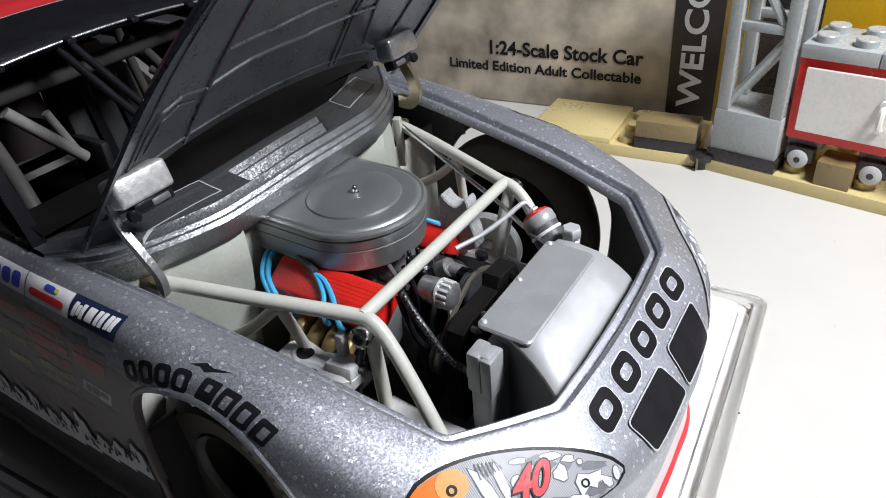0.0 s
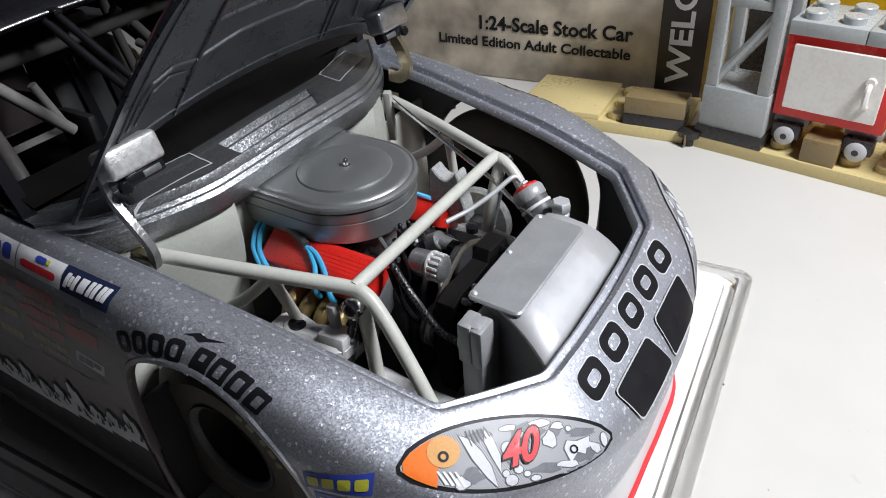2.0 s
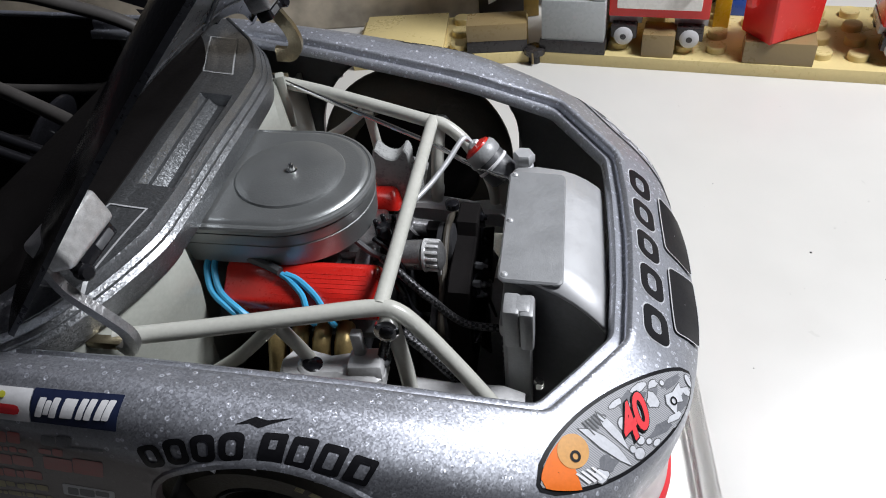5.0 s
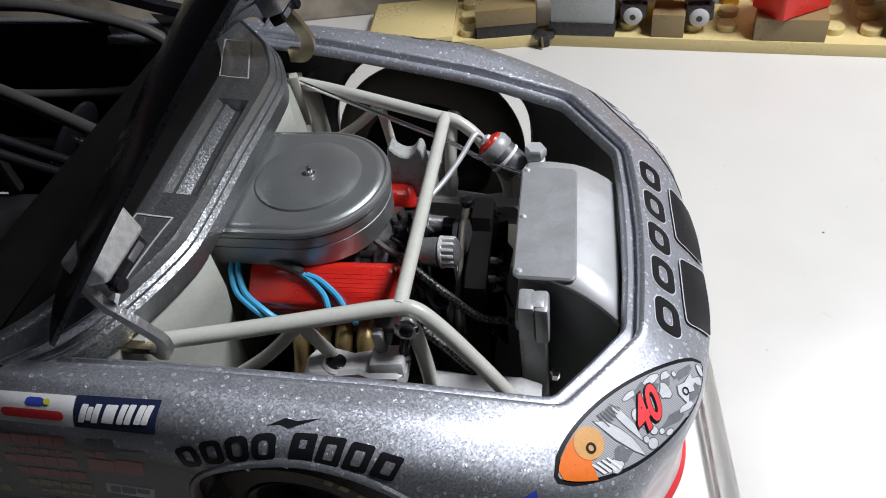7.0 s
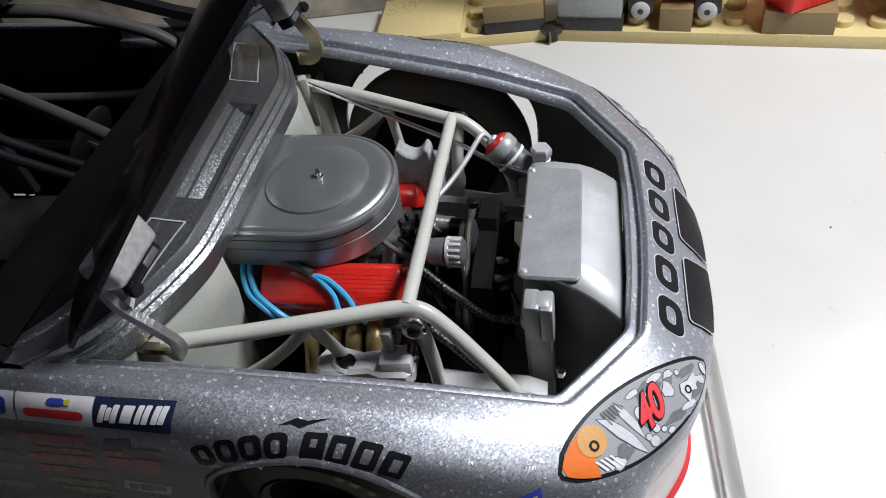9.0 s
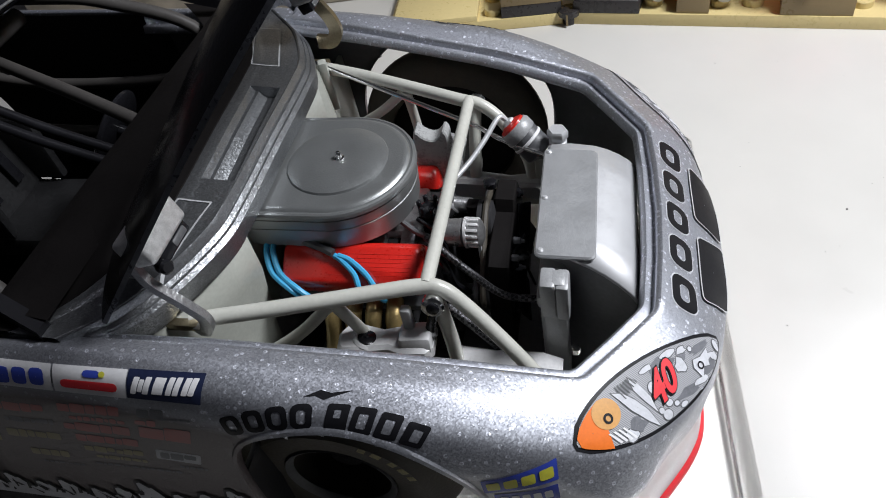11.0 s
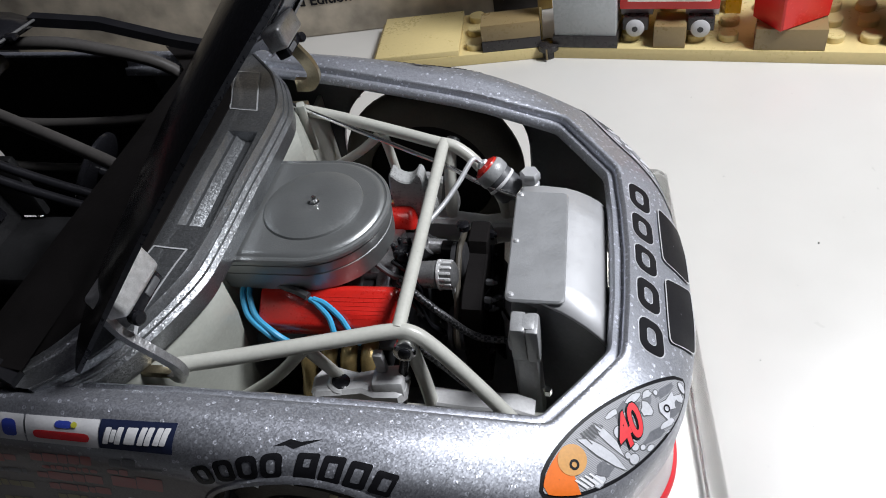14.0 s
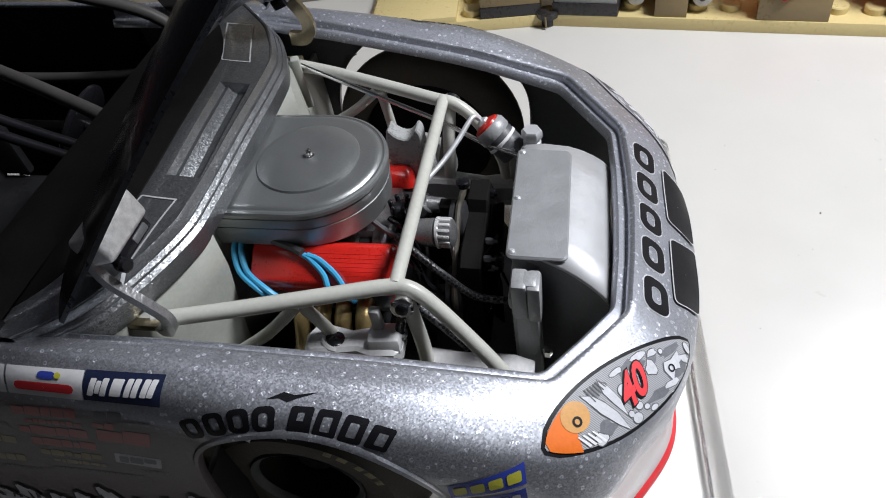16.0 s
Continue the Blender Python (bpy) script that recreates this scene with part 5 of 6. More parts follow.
part("braided_hose", tube([(0.4, -14.4, 30), (4, -15.4, 27), (7.5, -15.8, 22.4), (10, -15.4, 17)], 0.6, 14), BRAID, car, "black braided hose")
part("wiring_loop", tube([(-1.4, -9.6, 35), (0.2, -10.4, 32.2), (0.4, -9, 28), (1.4, -7, 24)], 0.45, 8), BLACK, car)

# left side: thermostat housing, control rods, coil, wires
part("pump_housing", slab(eased([(-8.2, 28.5), (-8.8, 32.6), (-8.5, 36.9), (-7.9, 37.4), (-7.0, 36.2), (-5.6, 35.7), (-4.6, 36.4), (-3.9, 37.5), (-3.3, 36.6), (-3.4, 34), (-2.4, 31.6), (-2.3, 28.5)], 1), -1.4, 1.4, 0.2, Matrix.Translation((0.9, 11.8, 0.9)) @ turn(90, 0, 0)), PUMP, car, "pale grey flared casting beside the engine")
part("control_rod", tube([(-26.6, 26.0, 40.9), (-12, 20.0, 38.4), (0.5, 15.6, 35.6), (5, 14.0, 34.2), (12.0, 11.4, 33.4)], 0.36, 10), CHROME, car)
C0, C1 = Vector((10.3, 14.5, 31.8)), Vector((5.6, 15.9, 36.2))
ax = (C1 - C0).normalized()
coil = part("ignition_coil", lathe(C0, ax, [(0, 2.1), (0.3, 2.45), (5.0, 2.45), (5.5, 2.2)], 28), LINER, car, "dark ignition coil can with red cap")
part("coil_band", lathe(C0 + ax * 2.3, ax, [(0, 2.46), (0.1, 2.58), (0.4, 2.58), (0.5, 2.46)], 28), PAPER, coil, "white band")
part("coil_rim", lathe(C0 + ax * 3.6, ax, [(0, 2.46), (0.2, 2.6), (1.4, 2.6), (1.9, 2.3)], 28), TANK, coil, "bright rim")
part("coil_cap", lathe(C0 + ax * 5.3, ax, [(0, 2.2), (0.5, 2.1), (0.7, 1.6), (0.9, 1.2)], 20), RED, coil, "red cap")
part("coil_terminal", lathe(C0 + ax * 5.9, ax, [(0, 1.05), (0.6, 0.95), (0.9, 0.5)], 6), BRIGHT, coil)
part("coil_wire", tube([C0 + ax * 7.0, (4.4, 15.2, 37.2), (2.6, 12.0, 35.6), (0.6, 8.6, 34.2), (-1.6, 5, 33.4)], 0.38, 10), BRIGHT, car, "silver-grey coil wire")
part("coil_bracket", box((10.6, 15.0, 29.5), (2.4, 3.6, 4), 0.4), FRAME, car)

# radiator with its bent air box
Y0, Y1 = -13.4, 11.0
core = part("radiator", join(box((13.6, -1.2, 22.5), (3.0, 26.5, 21), 0.5), box((13.6, -1.2, 32.2), (3.6, 27.4, 2.0), 0.5), box((13.6, 11.6, 24), (3.4, 2.0, 18.5), 0.6)), TANK, car, "silver radiator with cast side tanks")
part("radiator_fins", join(*[box((12.0, -2, 14 + 0.9 * k), (0.4, 22, 0.28), 0.05) for k in range(20)]), LINER, core)
part("side_tank", join(box((13.9, -13.6, 25.8), (2.9, 2.6, 20.0), 0.5), box((13.2, -13.7, 32.9), (1.9, 3.2, 5.8), 0.4), box((14.9, -13.7, 32.7), (1.6, 3.3, 5.8), 0.4)), TANK, core, "grey cast side tank")
bolt = rod((16.2, -15.6, 24.0), (16.2, -15.6, 25.2), 0.6, n=6)
part("tank_bolt", bolt, CHROME, core)
prof = [(11.6, 34.2), (11.8, 35.6), (12.4, 36.0), (15, 36.3), (18.2, 36.0), (19.8, 35.5), (21.4, 34.7), (22.8, 33.7), (23.7, 32.6)]


def shroud_row(i, y):
    x, z = prof[i]
    return (x, y, z)


def box_side(x):
    """The near edge of the air box, which widens towards the nose."""
    return -10.4 - 3.6 * min(1, max(0, (x - 14.6) / 9.1)) ** 0.9


sh = loft([[shroud_row(i, box_side(prof[i][0]) + (Y1 - box_side(prof[i][0])) * k / 5) for k in range(6)] for i in range(1, len(prof))])
shroud = part("air_box", sh, ALLOY, car, "bent silver air box over the radiator", 60)
mo = shroud.modifiers.new("thickness", "SOLIDIFY")
mo.thickness, mo.offset = 0.0005, -1
cheek = [(11.8, 35.4), (15, 36.1), (18.2, 35.8), (19.8, 35.3), (21.4, 34.5), (22.7, 33.5), (23.5, 32.4), (22, 20), (17, 12), (15.2, 12), (15.2, 34)]
for near in (True, False):
    edge_y = [(box_side(x) + 0.5 if near else Y1 - 0.6) for x, z in cheek]
    part("air_box_cheek", ([(x, y, z) for (x, z), y in zip(cheek, edge_y)] + [(x, y + 0.4, z) for (x, z), y in zip(cheek, edge_y)], [tuple(range(len(cheek)))[::-1], tuple(range(len(cheek), 2 * len(cheek)))] + [(k, (k + 1) % len(cheek), len(cheek) + (k + 1) % len(cheek), len(cheek) + k) for k in range(len(cheek))]), CHEEK, shroud, "dark air box side")
PAD_C = Vector((15.1, -1.2, 36.55))
pad = part("access_panel", slab(rounded(7.2, 20.6, 0.9, 5), -0.28, 0.32, 0.2, Matrix.Translation(PAD_C) @ turn(0, 0.5, 0)), PANEL, car, "raised brushed silver access panel")
for y in (-10.6, -1.2, 8.2):
    part("panel_rivet", lathe((12.2, y, 36.6), (0, 0, 1), [(0, 0.42), (0.35, 0.42), (0.55, 0.2)], 10), BRIGHT, pad)
cap = part("filler_cap", join(lathe((13.0, 13.9, 32.5), (0, 0, 1), [(0, 1.3), (2.0, 1.3), (2.2, 1.1), (2.6, 1.1)], 18), lathe((13.0, 13.9, 35.0), (0, 0, 1), [(0, 1.35), (0.2, 1.5), (1.2, 1.5), (1.5, 1.25)], 6)), BRIGHT, car, "hexagonal silver filler cap")

# ---- wheels ----


def wheel(x, y, z, r, w, hole, side):
    """One tyre of radius r on its steel rim; side -1 faces the right of the car."""
    c = Vector((x, y, z))
    o = Vector((0, side, 0))
    t = part("tyre", ring(c - o * w / 2, o, [(0, hole), (0.2, r - 3.4), (0.8, r - 1.8), (2.0, r - 0.6), (3.2, r), (w - 3.8, r), (w - 2.4, r - 0.7), (w - 1.2, r - 2.0), (w - 0.4, r - 3.6), (w, (r + hole) / 2), (w - 0.3, hole + 0.9), (w - 1.0, hole), (2, hole - 0.4)], 56), RUBBER, car, "black slick racing tyre with faded yellow print")
    part("rim", lathe(c - o * (w / 2 - 0.8), o, [(0, hole - 0.2), (1, hole - 0.5), (w * 0.3, hole - 0.8), (w * 0.42, hole * 0.68), (w * 0.44, hole * 0.4), (w * 0.46, 2.2), (w * 0.6, 2.0), (w * 0.62, 0.05)], 40), SOOT, t, "black steel wheel rim")
    part("rim_lip", ring(c + o * (w / 2 - 1.5), o, [(0, hole - 0.5), (0.7, hole + 0.1), (1.0, hole), (0.8, hole - 0.4), (0.2, hole - 0.8)], 40), LINER, t)
    for k in range(5):
        a = 2 * math.pi * k / 5
        q = c - o * (w * 0.06) + Vector((2.9 * math.cos(a), 0, 2.9 * math.sin(a)))
        part("lug_nut", rod(q, q + o * 0.8, 0.5, n=6), MATT, t)
    print_r = (r + hole) / 2 - 0.6
    for base_a in (20, 148, 265):
        for k in range(5):
            a = radians(base_a + 9.5 * k + (3 if k > 2 else 0))
            q = c + o * (w / 2 - 0.1) + Vector((print_r * math.cos(a), 0, print_r * math.sin(a)))
            part("tyre_print", box(q, (0.9 + 0.3 * (k % 2), 0.2, 1.0), 0.05, turn(0, -math.degrees(a) + 90, 0)), TYRE_PRINT, t)


for x in (WHEEL_X, REAR_WX):
    for side in (-1, 1):
        if side < 0:
            wheel(x - 4.4, -28.8, 19.2, 15.1, 11.0, 7.0, side)
        else:
            wheel(x, 35.2, WHEEL_Z, TYRE_R, 8.0, 11.4, side)
        part("brake_disc", lathe((x, side * 24.5, WHEEL_Z), (0, side, 0), [(0, 5.5), (0.4, 6), (1.2, 6), (1.6, 5.5)], 28), CAST, car)
    part("axle", rod((x, -26, WHEEL_Z), (x, 26, WHEEL_Z), 1.2), MATT, car)

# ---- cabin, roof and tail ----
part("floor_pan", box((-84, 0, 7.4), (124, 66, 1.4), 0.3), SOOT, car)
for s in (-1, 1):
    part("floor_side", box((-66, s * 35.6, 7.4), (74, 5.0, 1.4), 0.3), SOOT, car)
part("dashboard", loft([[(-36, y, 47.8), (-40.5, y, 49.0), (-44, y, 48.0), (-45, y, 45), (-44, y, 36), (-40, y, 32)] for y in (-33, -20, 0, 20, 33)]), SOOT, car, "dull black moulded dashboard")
ROOF = [(-65, 60.6), (-69, 61.8), (-78, 62.8), (-88, 63.0), (-98, 62.4), (-106, 60.8), (-110, 59.6)]


def roof_row(x, z, t):
    return [Vector((x, v * (25.5 + 0.5 * math.sin(t * 3.14)), z - 1.4 * v * v)) for v in [k / 8 - 1 for k in range(17)]]


rf = loft([roof_row(x, z, i / 6) for i, (x, z) in enumerate(ROOF)])
roof = part("roof", rf, BLACK, car, "black roof panel with a red number field")
mo = roof.modifiers.new("thickness", "SOLIDIFY")
mo.thickness, mo.offset = 0.001, -1
ROOF_TREE = BVHTree.FromPolygons([Vector(p) for p in rf[0]], rf[1])
part("roof_number_edge", patch(rounded(40.8, 28.8, 3.2), lambda u, v: (-95 + v, u, 90), (0, 0, -1), 0.05, None, 6, ROOF_TREE), PALE_PRINT, roof)
part("roof_number_field", patch(rounded(40, 28, 3), lambda u, v: (-95 + v, u, 90), (0, 0, -1), 0.1, None, 6, ROOF_TREE), RED_PRINT, roof, "red printed field")
part("windscreen_trim", tube([(-64.7, v * 25.5, 60.7 - 1.4 * v * v) for v in (-1, -0.5, 0, 0.5, 1)], 0.22, 8), ENGINE, roof, "bright windscreen edge")
for y in (-18, -6, 6, 18):
    part("windscreen_clip", box((-64.3, y, 60.6 - 1.4 * (y / 25.5) ** 2), (2.2, 1.6, 0.9), 0.3), BLACK, roof)
for s in (-1, 1):
    part("windscreen_pillar", loft([[Vector((x, s * (y + dy), z + dz)) for dy, dz in ((-0.9, -0.8), (0.9, -0.8), (0.9, 0.8), (-0.9, 0.8))] for x, y, z in ((-36.5, 33.6, 46.8), (-46, 31.0, 51.0), (-56, 28.0, 56.4), (-65.5, 25.2, 59.2))], True, True), INK, car)
    part("rear_pillar", loft([[Vector((x + dx, s * y, z)) for dx in (0, -13)] + [Vector((x + dx, s * (y - 1.2), z)) for dx in (-13, 0)] for x, y, z in ((-118, 33.5, 48.5), (-112, 29.5, 54), (-104, 25.6, 58))], True, True), BODY, car)
    part("door_bar", tube([(-44, s * 30, 40), (-60, s * 31, 36), (-84, s * 31, 36), (-98, s * 29, 40)], 1.0, 10), CAGE_SHADED, car)
    part("door_bar", tube([(-44, s * 30, 28), (-60, s * 31, 25), (-84, s * 31, 25), (-98, s * 29, 28)], 1.0, 10), CAGE_SHADED, car)
    part("cage_hoop", tube([(-44, s * 29, 30), (-46, s * 28.5, 46), (-58, s * 25.5, 53.6), (-68, s * 23, 56.4), (-94, s * 23, 56.8), (-99, s * 24, 53), (-100, s * 28, 30)], 1.05, 12), CAGE_SHADED, car)
part("cage_cross", tube([(-74, -23, 53.4), (-75, -1, 52.9), (-74, 23, 53.6)], 1.5, 12), CAGE_SHADED, car)
part("cage_diagonal", tube([(-75.4, -14.9, 50.3), (-75.1, -4.7, 37.7)], 1.1, 10), CAGE_LESS_SHADED, car)
part("cage_diagonal", tube([(-76.6, -7.9, 47.3), (-76.3, -4.9, 38.0)], 0.8, 10), CAGE_LESS_SHADED, car)
part("cage_diagonal", tube([(-74.7, 10.5, 55.1), (-74.6, 15.9, 48.2)], 1.0, 10), CAGE_LESS_SHADED, car)
part("cage_cross", tube([(-99, -24, 52), (-99, 24, 52)], 1.0, 10), CAGE_SHADED, car)
part("cage_diagonal", tube([(-99, -24, 52), (-99, 22, 26)], 1.0, 10), CAGE_SHADED, car)
part("dash_bar", tube([(-41.6, 1.0, 43.0), (-42.4, 2.0, 46.0), (-53, 5.9, 48.3), (-66, 10.5, 50.3), (-80, 15.5, 52.4)], 1.0, 12), CAGE_SHADED, car)
part("screen_brace", tube([(-66, -7.3, 59.4), (-54, -6.0, 50.9), (-44, -5.0, 45.2)], 0.7, 10), INK, car)
part("screen_brace", tube([(-66, -4.9, 59.4), (-54, -3.6, 50.9), (-44, -2.6, 45.2)], 0.7, 10), INK, car)
seat_base = part("racing_seat", box((-84, 13, 18), (20, 18, 5), 1.5), SEAT, car, "dark vinyl racing seat")
part("backrest", box((-95, 13, 32), (5, 18, 26), 1.5, turn(0, -12, 0)), SEAT, seat_base)
part("headrest", box((-97.5, 13, 47.5), (4, 10, 7), 1.2), SEAT, seat_base)
for y in (4.5, 21.5):
    part("side_bolster", box((-90, y, 28), (12, 2, 14), 0.8), SEAT, seat_base)
for y in (9.5, 16.5):
    part("harness_strap", box((-91.6, y, 34), (0.6, 2.2, 20), 0.2, turn(0, -12, 0)), BLACK, seat_base, "black harness strap")
part("steering_wheel", lathe((-58, 13, 38), (-0.85, 0, 0.5), [(0, 6.2), (0.3, 6.6), (0.8, 6.6), (1.1, 6.2), (0.6, 5.8)], 32), BLACK, car)
part("steering_column", rod((-45, 13, 32), (-58, 13, 38), 0.9), BLACK, car)
part("parcel_deck", box((-112, 0, 46), (26, 58, 1.2), 0.3), MATT, car)
# boot lid, tail, rear panel
deck_rows = [[Vector((x, v * w, z - 2.0 * v * v)) for v in [k / 8 - 1 for k in range(17)]] for x, w, z in ((-116, 34.2, 50.4), (-128, 33.8, 51.0), (-142, 33.2, 50.9), (-155, 32.4, 50.4), (-163, 31.8, 50.6), (-164.5, 31.6, 49.5), (-165.2, 34.0, 36), (-164.8, 34.5, 20), (-162, 34, 8))]
tail = part("tail_panel", loft(deck_rows), BODY, car, "silver boot lid and tail panel")
mo = tail.modifiers.new("thickness", "SOLIDIFY")
mo.thickness, mo.offset = 0.0008, 0
part("rear_spoiler", box((-161.5, 0, 54), (1.0, 62, 8), 0.3, turn(0, -20, 0)), SILVER, car)
part("rear_window", loft([[Vector((x, v * w, z - 2.0 * v * v)) for v in [k / 6 - 1 for k in range(13)]] for x, w, z in ((-109.5, 25, 58.8), (-114, 29, 54.6), (-118, 32, 50.6))]), BLACK, car)

# ---- behind the car: the packing box and the brick-built toys ----
BOX_M = Matrix.Translation((-95, 126, 0)) @ turn(0, 0, math.degrees(math.atan2(11, 101)))
LEN = 101.6
carton = thing("packing_box", "grey stone-printed cardboard collector's box with dark lettering", "box", (-95, 126, 0))
W0 = 75.0
part("carton_body", moved(box((LEN / 2 - W0 / 2, 32, 48), (LEN + W0, 64, 96), 0.6), BOX_M), CARD, carton, "grey marbled printed card")
STRIP = LEN - 17.6
part("dark_band", moved(box((STRIP + 6.6, -0.06, 48), (13.2, 0.3, 95.4), 0.05), BOX_M), CARD_DARK, carton, "black band with white vertical lettering")
part("gold_band", moved(box((STRIP + 15.4, -0.06, 48), (4.4, 0.3, 95.4), 0.05), BOX_M), CARD_GOLD, carton)
FACE = BOX_M @ turn(90, 0, 0)


def line_of_text(text, u, z, size, mat, width=None, heavy=0.0, spin=0.0):
    g = letters(text, size, heavy=heavy)
    xs = [p[0] for p in g[0]]
    k = width / (max(xs) - min(xs)) if width else 1
    g = [((p[0]) * k, p[1], p[2]) for p in g[0]], g[1]
    # each character is a printed patch of its own
    near = list(range(len(g[0])))

    def root(a):
        while near[a] != a:
            a = near[a]
        return a
    for f in g[1]:
        for a in f[1:]:
            near[root(a)] = root(f[0])
    groups = {}
    for f in g[1]:
        groups.setdefault(root(f[0]), []).append(f)
    m = FACE @ Matrix.Translation((u, z, 0.45 if spin else 0.28)) @ turn(0, 0, spin)
    for faces in groups.values():
        ids = sorted({a for f in faces for a in f})
        at_id = {a: n for n, a in enumerate(ids)}
        part("printed_letter", moved(([g[0][a] for a in ids], [tuple(at_id[a] for a in f) for f in faces]), m), mat, carton, smooth=False)


line_of_text("1:24-Scale Stock Car", 51.4, 17.9, 6.0, INK, 49.0, 0.16)
line_of_text("Limited Edition Adult Collectable", 44.4, 11.9, 4.4, INK, 63.4, 0.11)
line_of_text("WELCOME", STRIP + 6.4, 30.0, 8.6, PAPER, 50, 0.22, 90)
RIGHT = Matrix.Translation((8, 108, 0)) @ turn(0, 0, -8.3)
LEFT = Matrix.Translation((6.5, 108.3, 0)) @ turn(0, 0, 5)
STUD = lathe((0, 0, 0), (0, 0, 1), [(0, 2.4), (1.45, 2.4), (1.7, 2.2)], 20)


def toy(name, label, category, m, u, v, z, group=""):
    p = m @ Vector((u, v, z))
    ob = thing(name, label, category, tuple(p), group)
    BASE[ob] = Vector((0, 0, 0))
    ob.matrix_world = Matrix.Translation(p * MM) @ m.to_3x3().to_4x4()
    return ob


def brick(ob, name, c, s, mat, studs=(), b=0.15):
    """A moulded block with its studs, in the toy's own axes; c is the middle of its foot."""
    o = part(name, box((c[0], c[1], c[2] + s[2] / 2), s, b), mat, ob)
    for x, y in studs:
        part("stud", moved(STUD, Matrix.Translation((x, y, c[2] + s[2]))), mat, o)
    return o


# tan base plates, joined by a black pivot
base_r = toy("tan_base_plate", "tan studded toy base plate lying on the table", "toy brick", RIGHT, 0, 0, 0, "base plates")
covered = [(0, 16), (26, 34), (50, 66), (82, 90)]
st = [(4 + 8 * i, 6 + 8 * j) for i in range(14) for j in range(4) if not (j < 2 and any(a < 4 + 8 * i < b for a, b in covered))]
brick(base_r, "plate", (56, 18, 0), (112, 36, 3.2), TAN, st)
base_l = toy("tan_base_plate", "smooth tan toy base plate lying on the table", "toy brick", LEFT, 0, 0, 0, "base plates")
brick(base_l, "plate", (-25.2, 12, 0), (48, 24, 3.2), TAN, [(-20, 4 + 8 * j) for j in range(3)])
brick(base_l, "smooth_tile", (-36, 12, 3.2), (23.8, 23.8, 1.6), TAN)
piv = toy("pivot_pin", "round black toy pivot between the base plates", "toy brick", RIGHT, -1.2, 0.6, 0)
part("pin", lathe((0, 0, 0), (0, 0, 1), [(0, 1.6), (2.4, 1.6), (2.6, 2.9), (4.0, 2.9), (4.2, 2.6)], 20), TOY_DARK, piv)
part("pin_slot", box((0, -2.7, 2.2), (0.5, 0.5, 3.2), 0.1), TAN_DARK, piv)
til = toy("dark_tan_brick", "dark tan toy brick on a black plate", "toy brick", LEFT, -9.5, 4.2, 3.2, "dark tan bricks")
brick(til, "plate", (0, 0, 0), (16, 8, 3.2), TOY_DARK)
brick(til, "brick", (0, 0, 3.2), (15.8, 7.8, 4.6), TAN_DARK)

# grey lattice tower
tower = toy("lattice_tower", "light grey toy lattice tower on a block", "toy tower", RIGHT, 8.6, 8, 3.2)
brick(tower, "plate", (0, 0, 0), (17, 16, 3.2), TOY_DARK)
brick(tower, "block", (0, 0, 3.2), (16, 15, 10.6), TOY_GREY)
for x in (-6.4, 6.4):
    for y in (-5.8, 5.8):
        part("post", box((x, y, 13.8 + 21), (3.0, 3.0, 42), 0.3), TOY_GREY, tower)
for y in (-5.8, 5.8):
    for k, (z0, z1) in enumerate(((15, 33), (33, 51))):
        a, b = ((-6, z0), (6, z1)) if k % 2 == 0 else ((6, z0), (-6, z1))
        part("brace", tube([(a[0], y, a[1]), (b[0], y, b[1])], 1.1, 8), TOY_GREY, tower)
    part("cross_bar", box((0, y, 34.5), (12.4, 2.2, 2.2), 0.3), TOY_GREY, tower)
part("cap", box((0, 0, 57.4), (16, 15, 3.2), 0.2), TOY_GREY, tower)

# tool carts
cart = toy("tool_cart", "red toy tool cart with a white door on small grey wheels", "toy cart", RIGHT, 29.2, 10, 3.2, "tool carts")
H0 = 9.0
part("cart_body", join(box((0, 0.6, H0 + 10), (24, 14.8, 19.6), 0.3)), TOY_RED, cart)
door = part("door", slab(rounded(20.0, 15.2, 0.3, 2), -0.4, 0.4, 0.15, Matrix.Translation((0, -7.2, H0 + 10.2)) @ turn(90, 0, 0)), TOY_WHITE, cart, "white door")
part("handle", join(tube([(7.2, -7.6, H0 + 6.4), (7.2, -9.2, H0 + 7.2), (7.2, -9.2, H0 + 10.8), (7.2, -7.6, H0 + 11.6)], 0.7, 8), lathe((7.2, -7.5, H0 + 12.2), (0, -1, 0), [(0, 1.1), (0.6, 1.1), (0.8, 0.9)], 14)), TOY_WHITE, door)
for x, sx in ((-4, 16), (8, 8)):
    brick(cart, "top_brick", (x, 0.4, H0 + 19.8), (sx - 0.2, 15.8, 3.2), TOY_GREY, [(x - sx / 2 + 4 + 8 * i, -3.6 + 8 * j) for i in range(int(sx / 8)) for j in range(2)])
for x in (-8, 8):
    ch = brick(cart, "wheel_plate", (x, 1.5, H0 - 2.6), (8, 11, 2.4), TOY_GREY)
    for y in (-6.2, 6.2):
        wl = part("wheel", lathe((x, y - 1.8, 4.4), (0, 1, 0), [(0, 0.9), (0.1, 1.9), (0.5, 2.35), (2.6, 2.35), (3.0, 1.7)], 24), TOY_PALE, cart, "pale grey wheel with a black axle hole")
        part("hub", lathe((x, y - 1.85, 4.4), (0, 1, 0), [(0, 0.05), (0, 0.75), (0.3, 0.85), (0.6, 0.85)], 14), TOY_DARK, wl)
        part("wheel_holder", box((x, y + 0.5, 5.4), (6.4, 3.2, 3.4), 0.3), TOY_DARK, ch)
copy_thing(cart, Matrix.Translation(RIGHT @ Vector((90.5, 10, 3.2)) * MM) @ RIGHT.to_3x3().to_4x4())

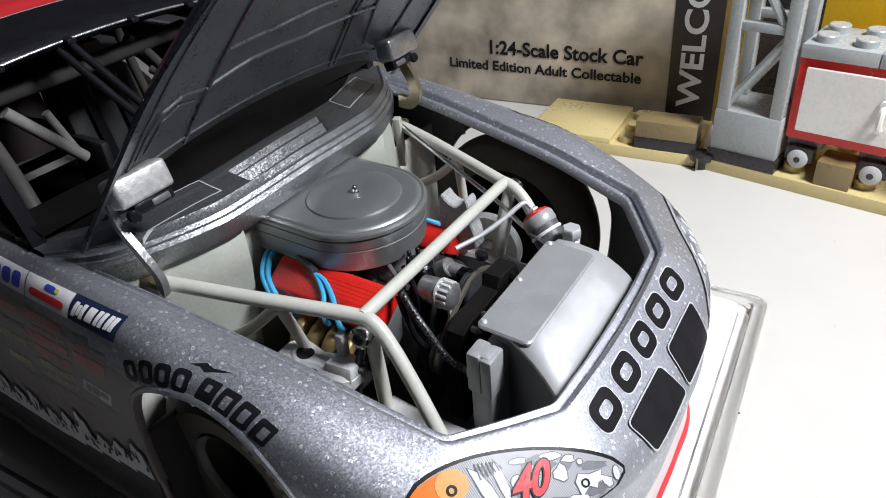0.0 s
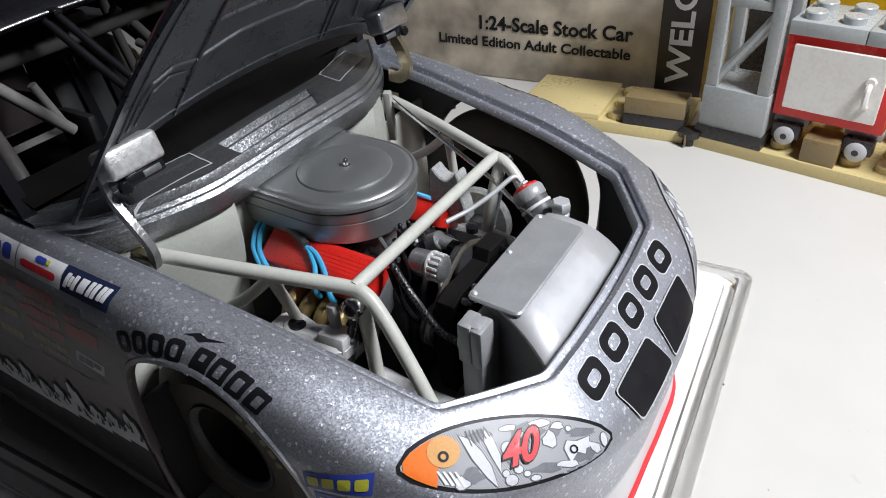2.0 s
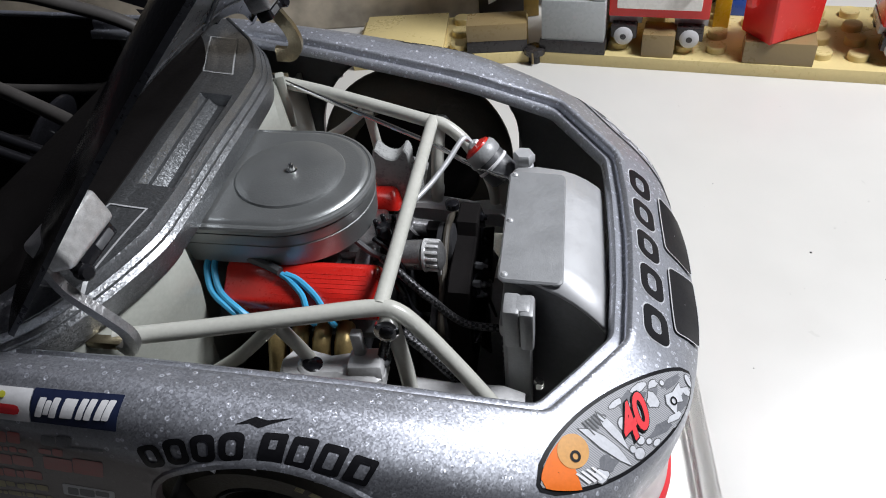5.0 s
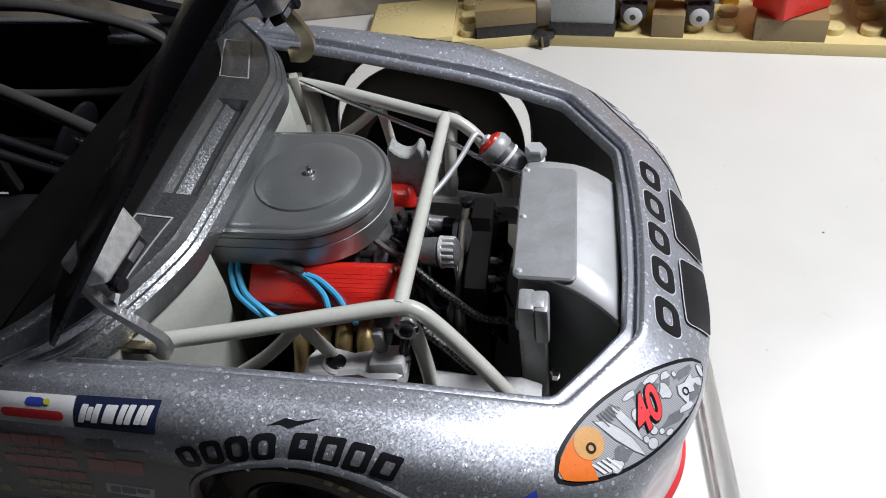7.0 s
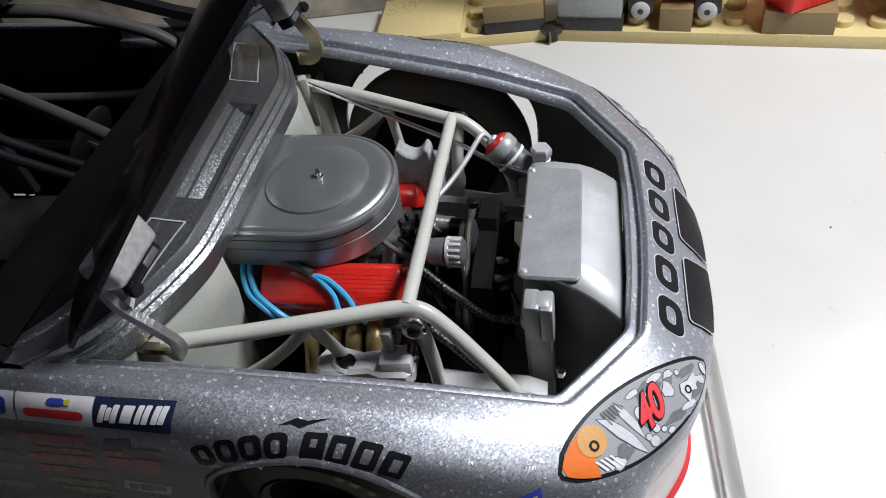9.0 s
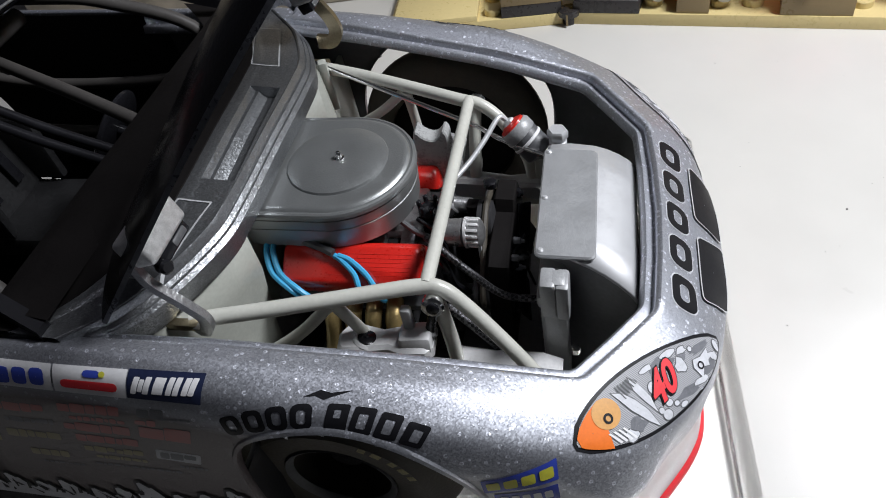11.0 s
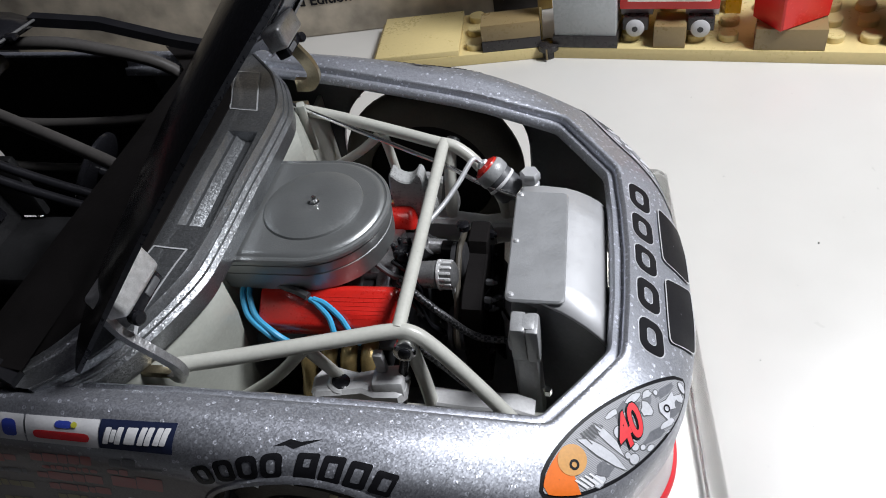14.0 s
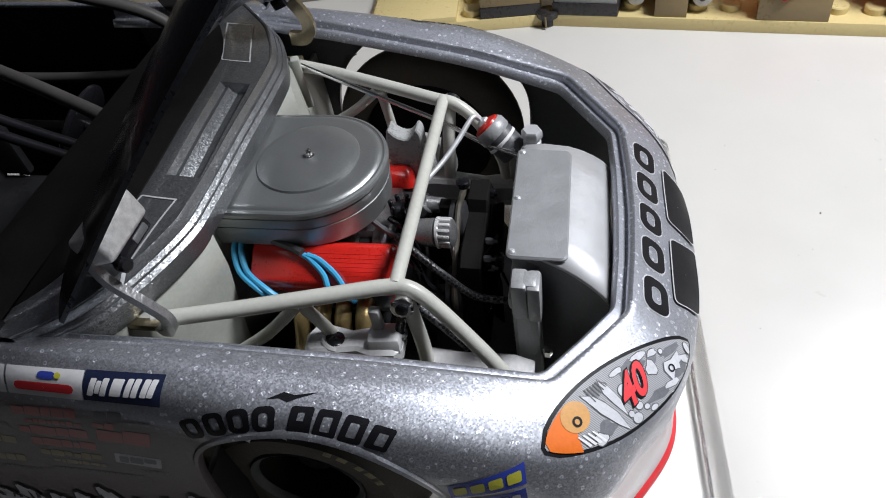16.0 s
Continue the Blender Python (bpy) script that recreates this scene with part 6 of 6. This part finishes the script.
b1 = toy("dark_tan_brick", "small dark tan toy brick between cart wheels", "toy brick", RIGHT, 30, 4.4, 3.2, "dark tan bricks")
brick(b1, "brick", (0, 0, 0), (7.8, 7.8, 6.0), TAN_DARK)
b2 = toy("dark_tan_brick", "dark tan toy brick carrying a red fuel can", "toy brick", RIGHT, 58, 4.2, 3.2, "dark tan bricks")
brick(b2, "brick", (0, 0, 0), (15.8, 7.8, 5.6), TAN_DARK)
can = toy("fuel_can", "red toy fuel can with black filler, turned cornerwise", "toy fuel can", RIGHT, 57.6, 7.2, 8.8)
cm = turn(0, 0, 38)
part("can_body", moved(slab([(-6.8, 0), (6.8, 0), (7.4, 16), (4.0, 19), (-7.4, 19)], -5.4, 5.4, 0.4, turn(90, 0, 0)), cm), TOY_RED, can)
part("filler", moved(lathe((2.6, 0, 18.4), (0, 0, 1), [(0, 3.2), (2.4, 3.2), (2.6, 2.6)], 18), cm), TOY_DARK, can)
part("can_handle", moved(tube([(-7.2, 0, 17), (-9.4, 0, 16.2), (-9.6, 0, 10), (-9.2, 0, 8.6)], 1.3, 8), cm), TOY_RED, can)
b3 = toy("dark_tan_brick", "small dark tan toy brick under the second cart", "toy brick", RIGHT, 91, 4.4, 3.2, "dark tan bricks")
brick(b3, "brick", (0, 0, 0), (7.8, 7.8, 6.0), TAN_DARK)

post = toy("yellow_post", "yellow toy post behind the tool cart", "toy brick", RIGHT, 44.5, 22, 3.2)
part("post", box((0, 0, 17), (4, 6, 34), 0.3), TOY_YELLOW, post)
bl = toy("blue_brick", "small blue toy brick behind the cart", "toy brick", RIGHT, 47.5, 31, 3.2)
brick(bl, "brick", (0, 0, 0), (7.8, 7.8, 6.4), TOY_BLUE, [(0, 0)])
sign = toy("sign_board", "yellow and black printed toy sign board on a stand", "sign", RIGHT, 42, 34, 0)
part("board", box((-14, 0, 36), (72, 2, 52), 0.4), TOY_YELLOW, sign)
part("board_print", box((8, -1.05, 34), (22, 0.3, 16), 0.1), TOY_DARK, sign)
part("board_print", box((-37, -1.05, 28), (15, 0.3, 44), 0.1), TOY_DARK, sign)
part("board_foot", box((0, 0, 12), (6, 4, 24), 0.4), TOY_DARK, sign)

# dust on the table
rnd = random.Random(8)
specks = join(*[lathe((x, y, 0), (0, 0, 1), [(0, r), (r * 0.7, r * 0.6), (r * 0.8, 0)], 6) for x, y, r in [(37.2, 26, 0.22), (61.5, 36, 0.2)] + [(rnd.uniform(40, 110), rnd.uniform(-20, 90), rnd.uniform(0.04, 0.1)) for _ in range(40)]])
tagged(part("dust", specks, INK), "tiny dark dust specks on the white table", "dust", kind="stuff")
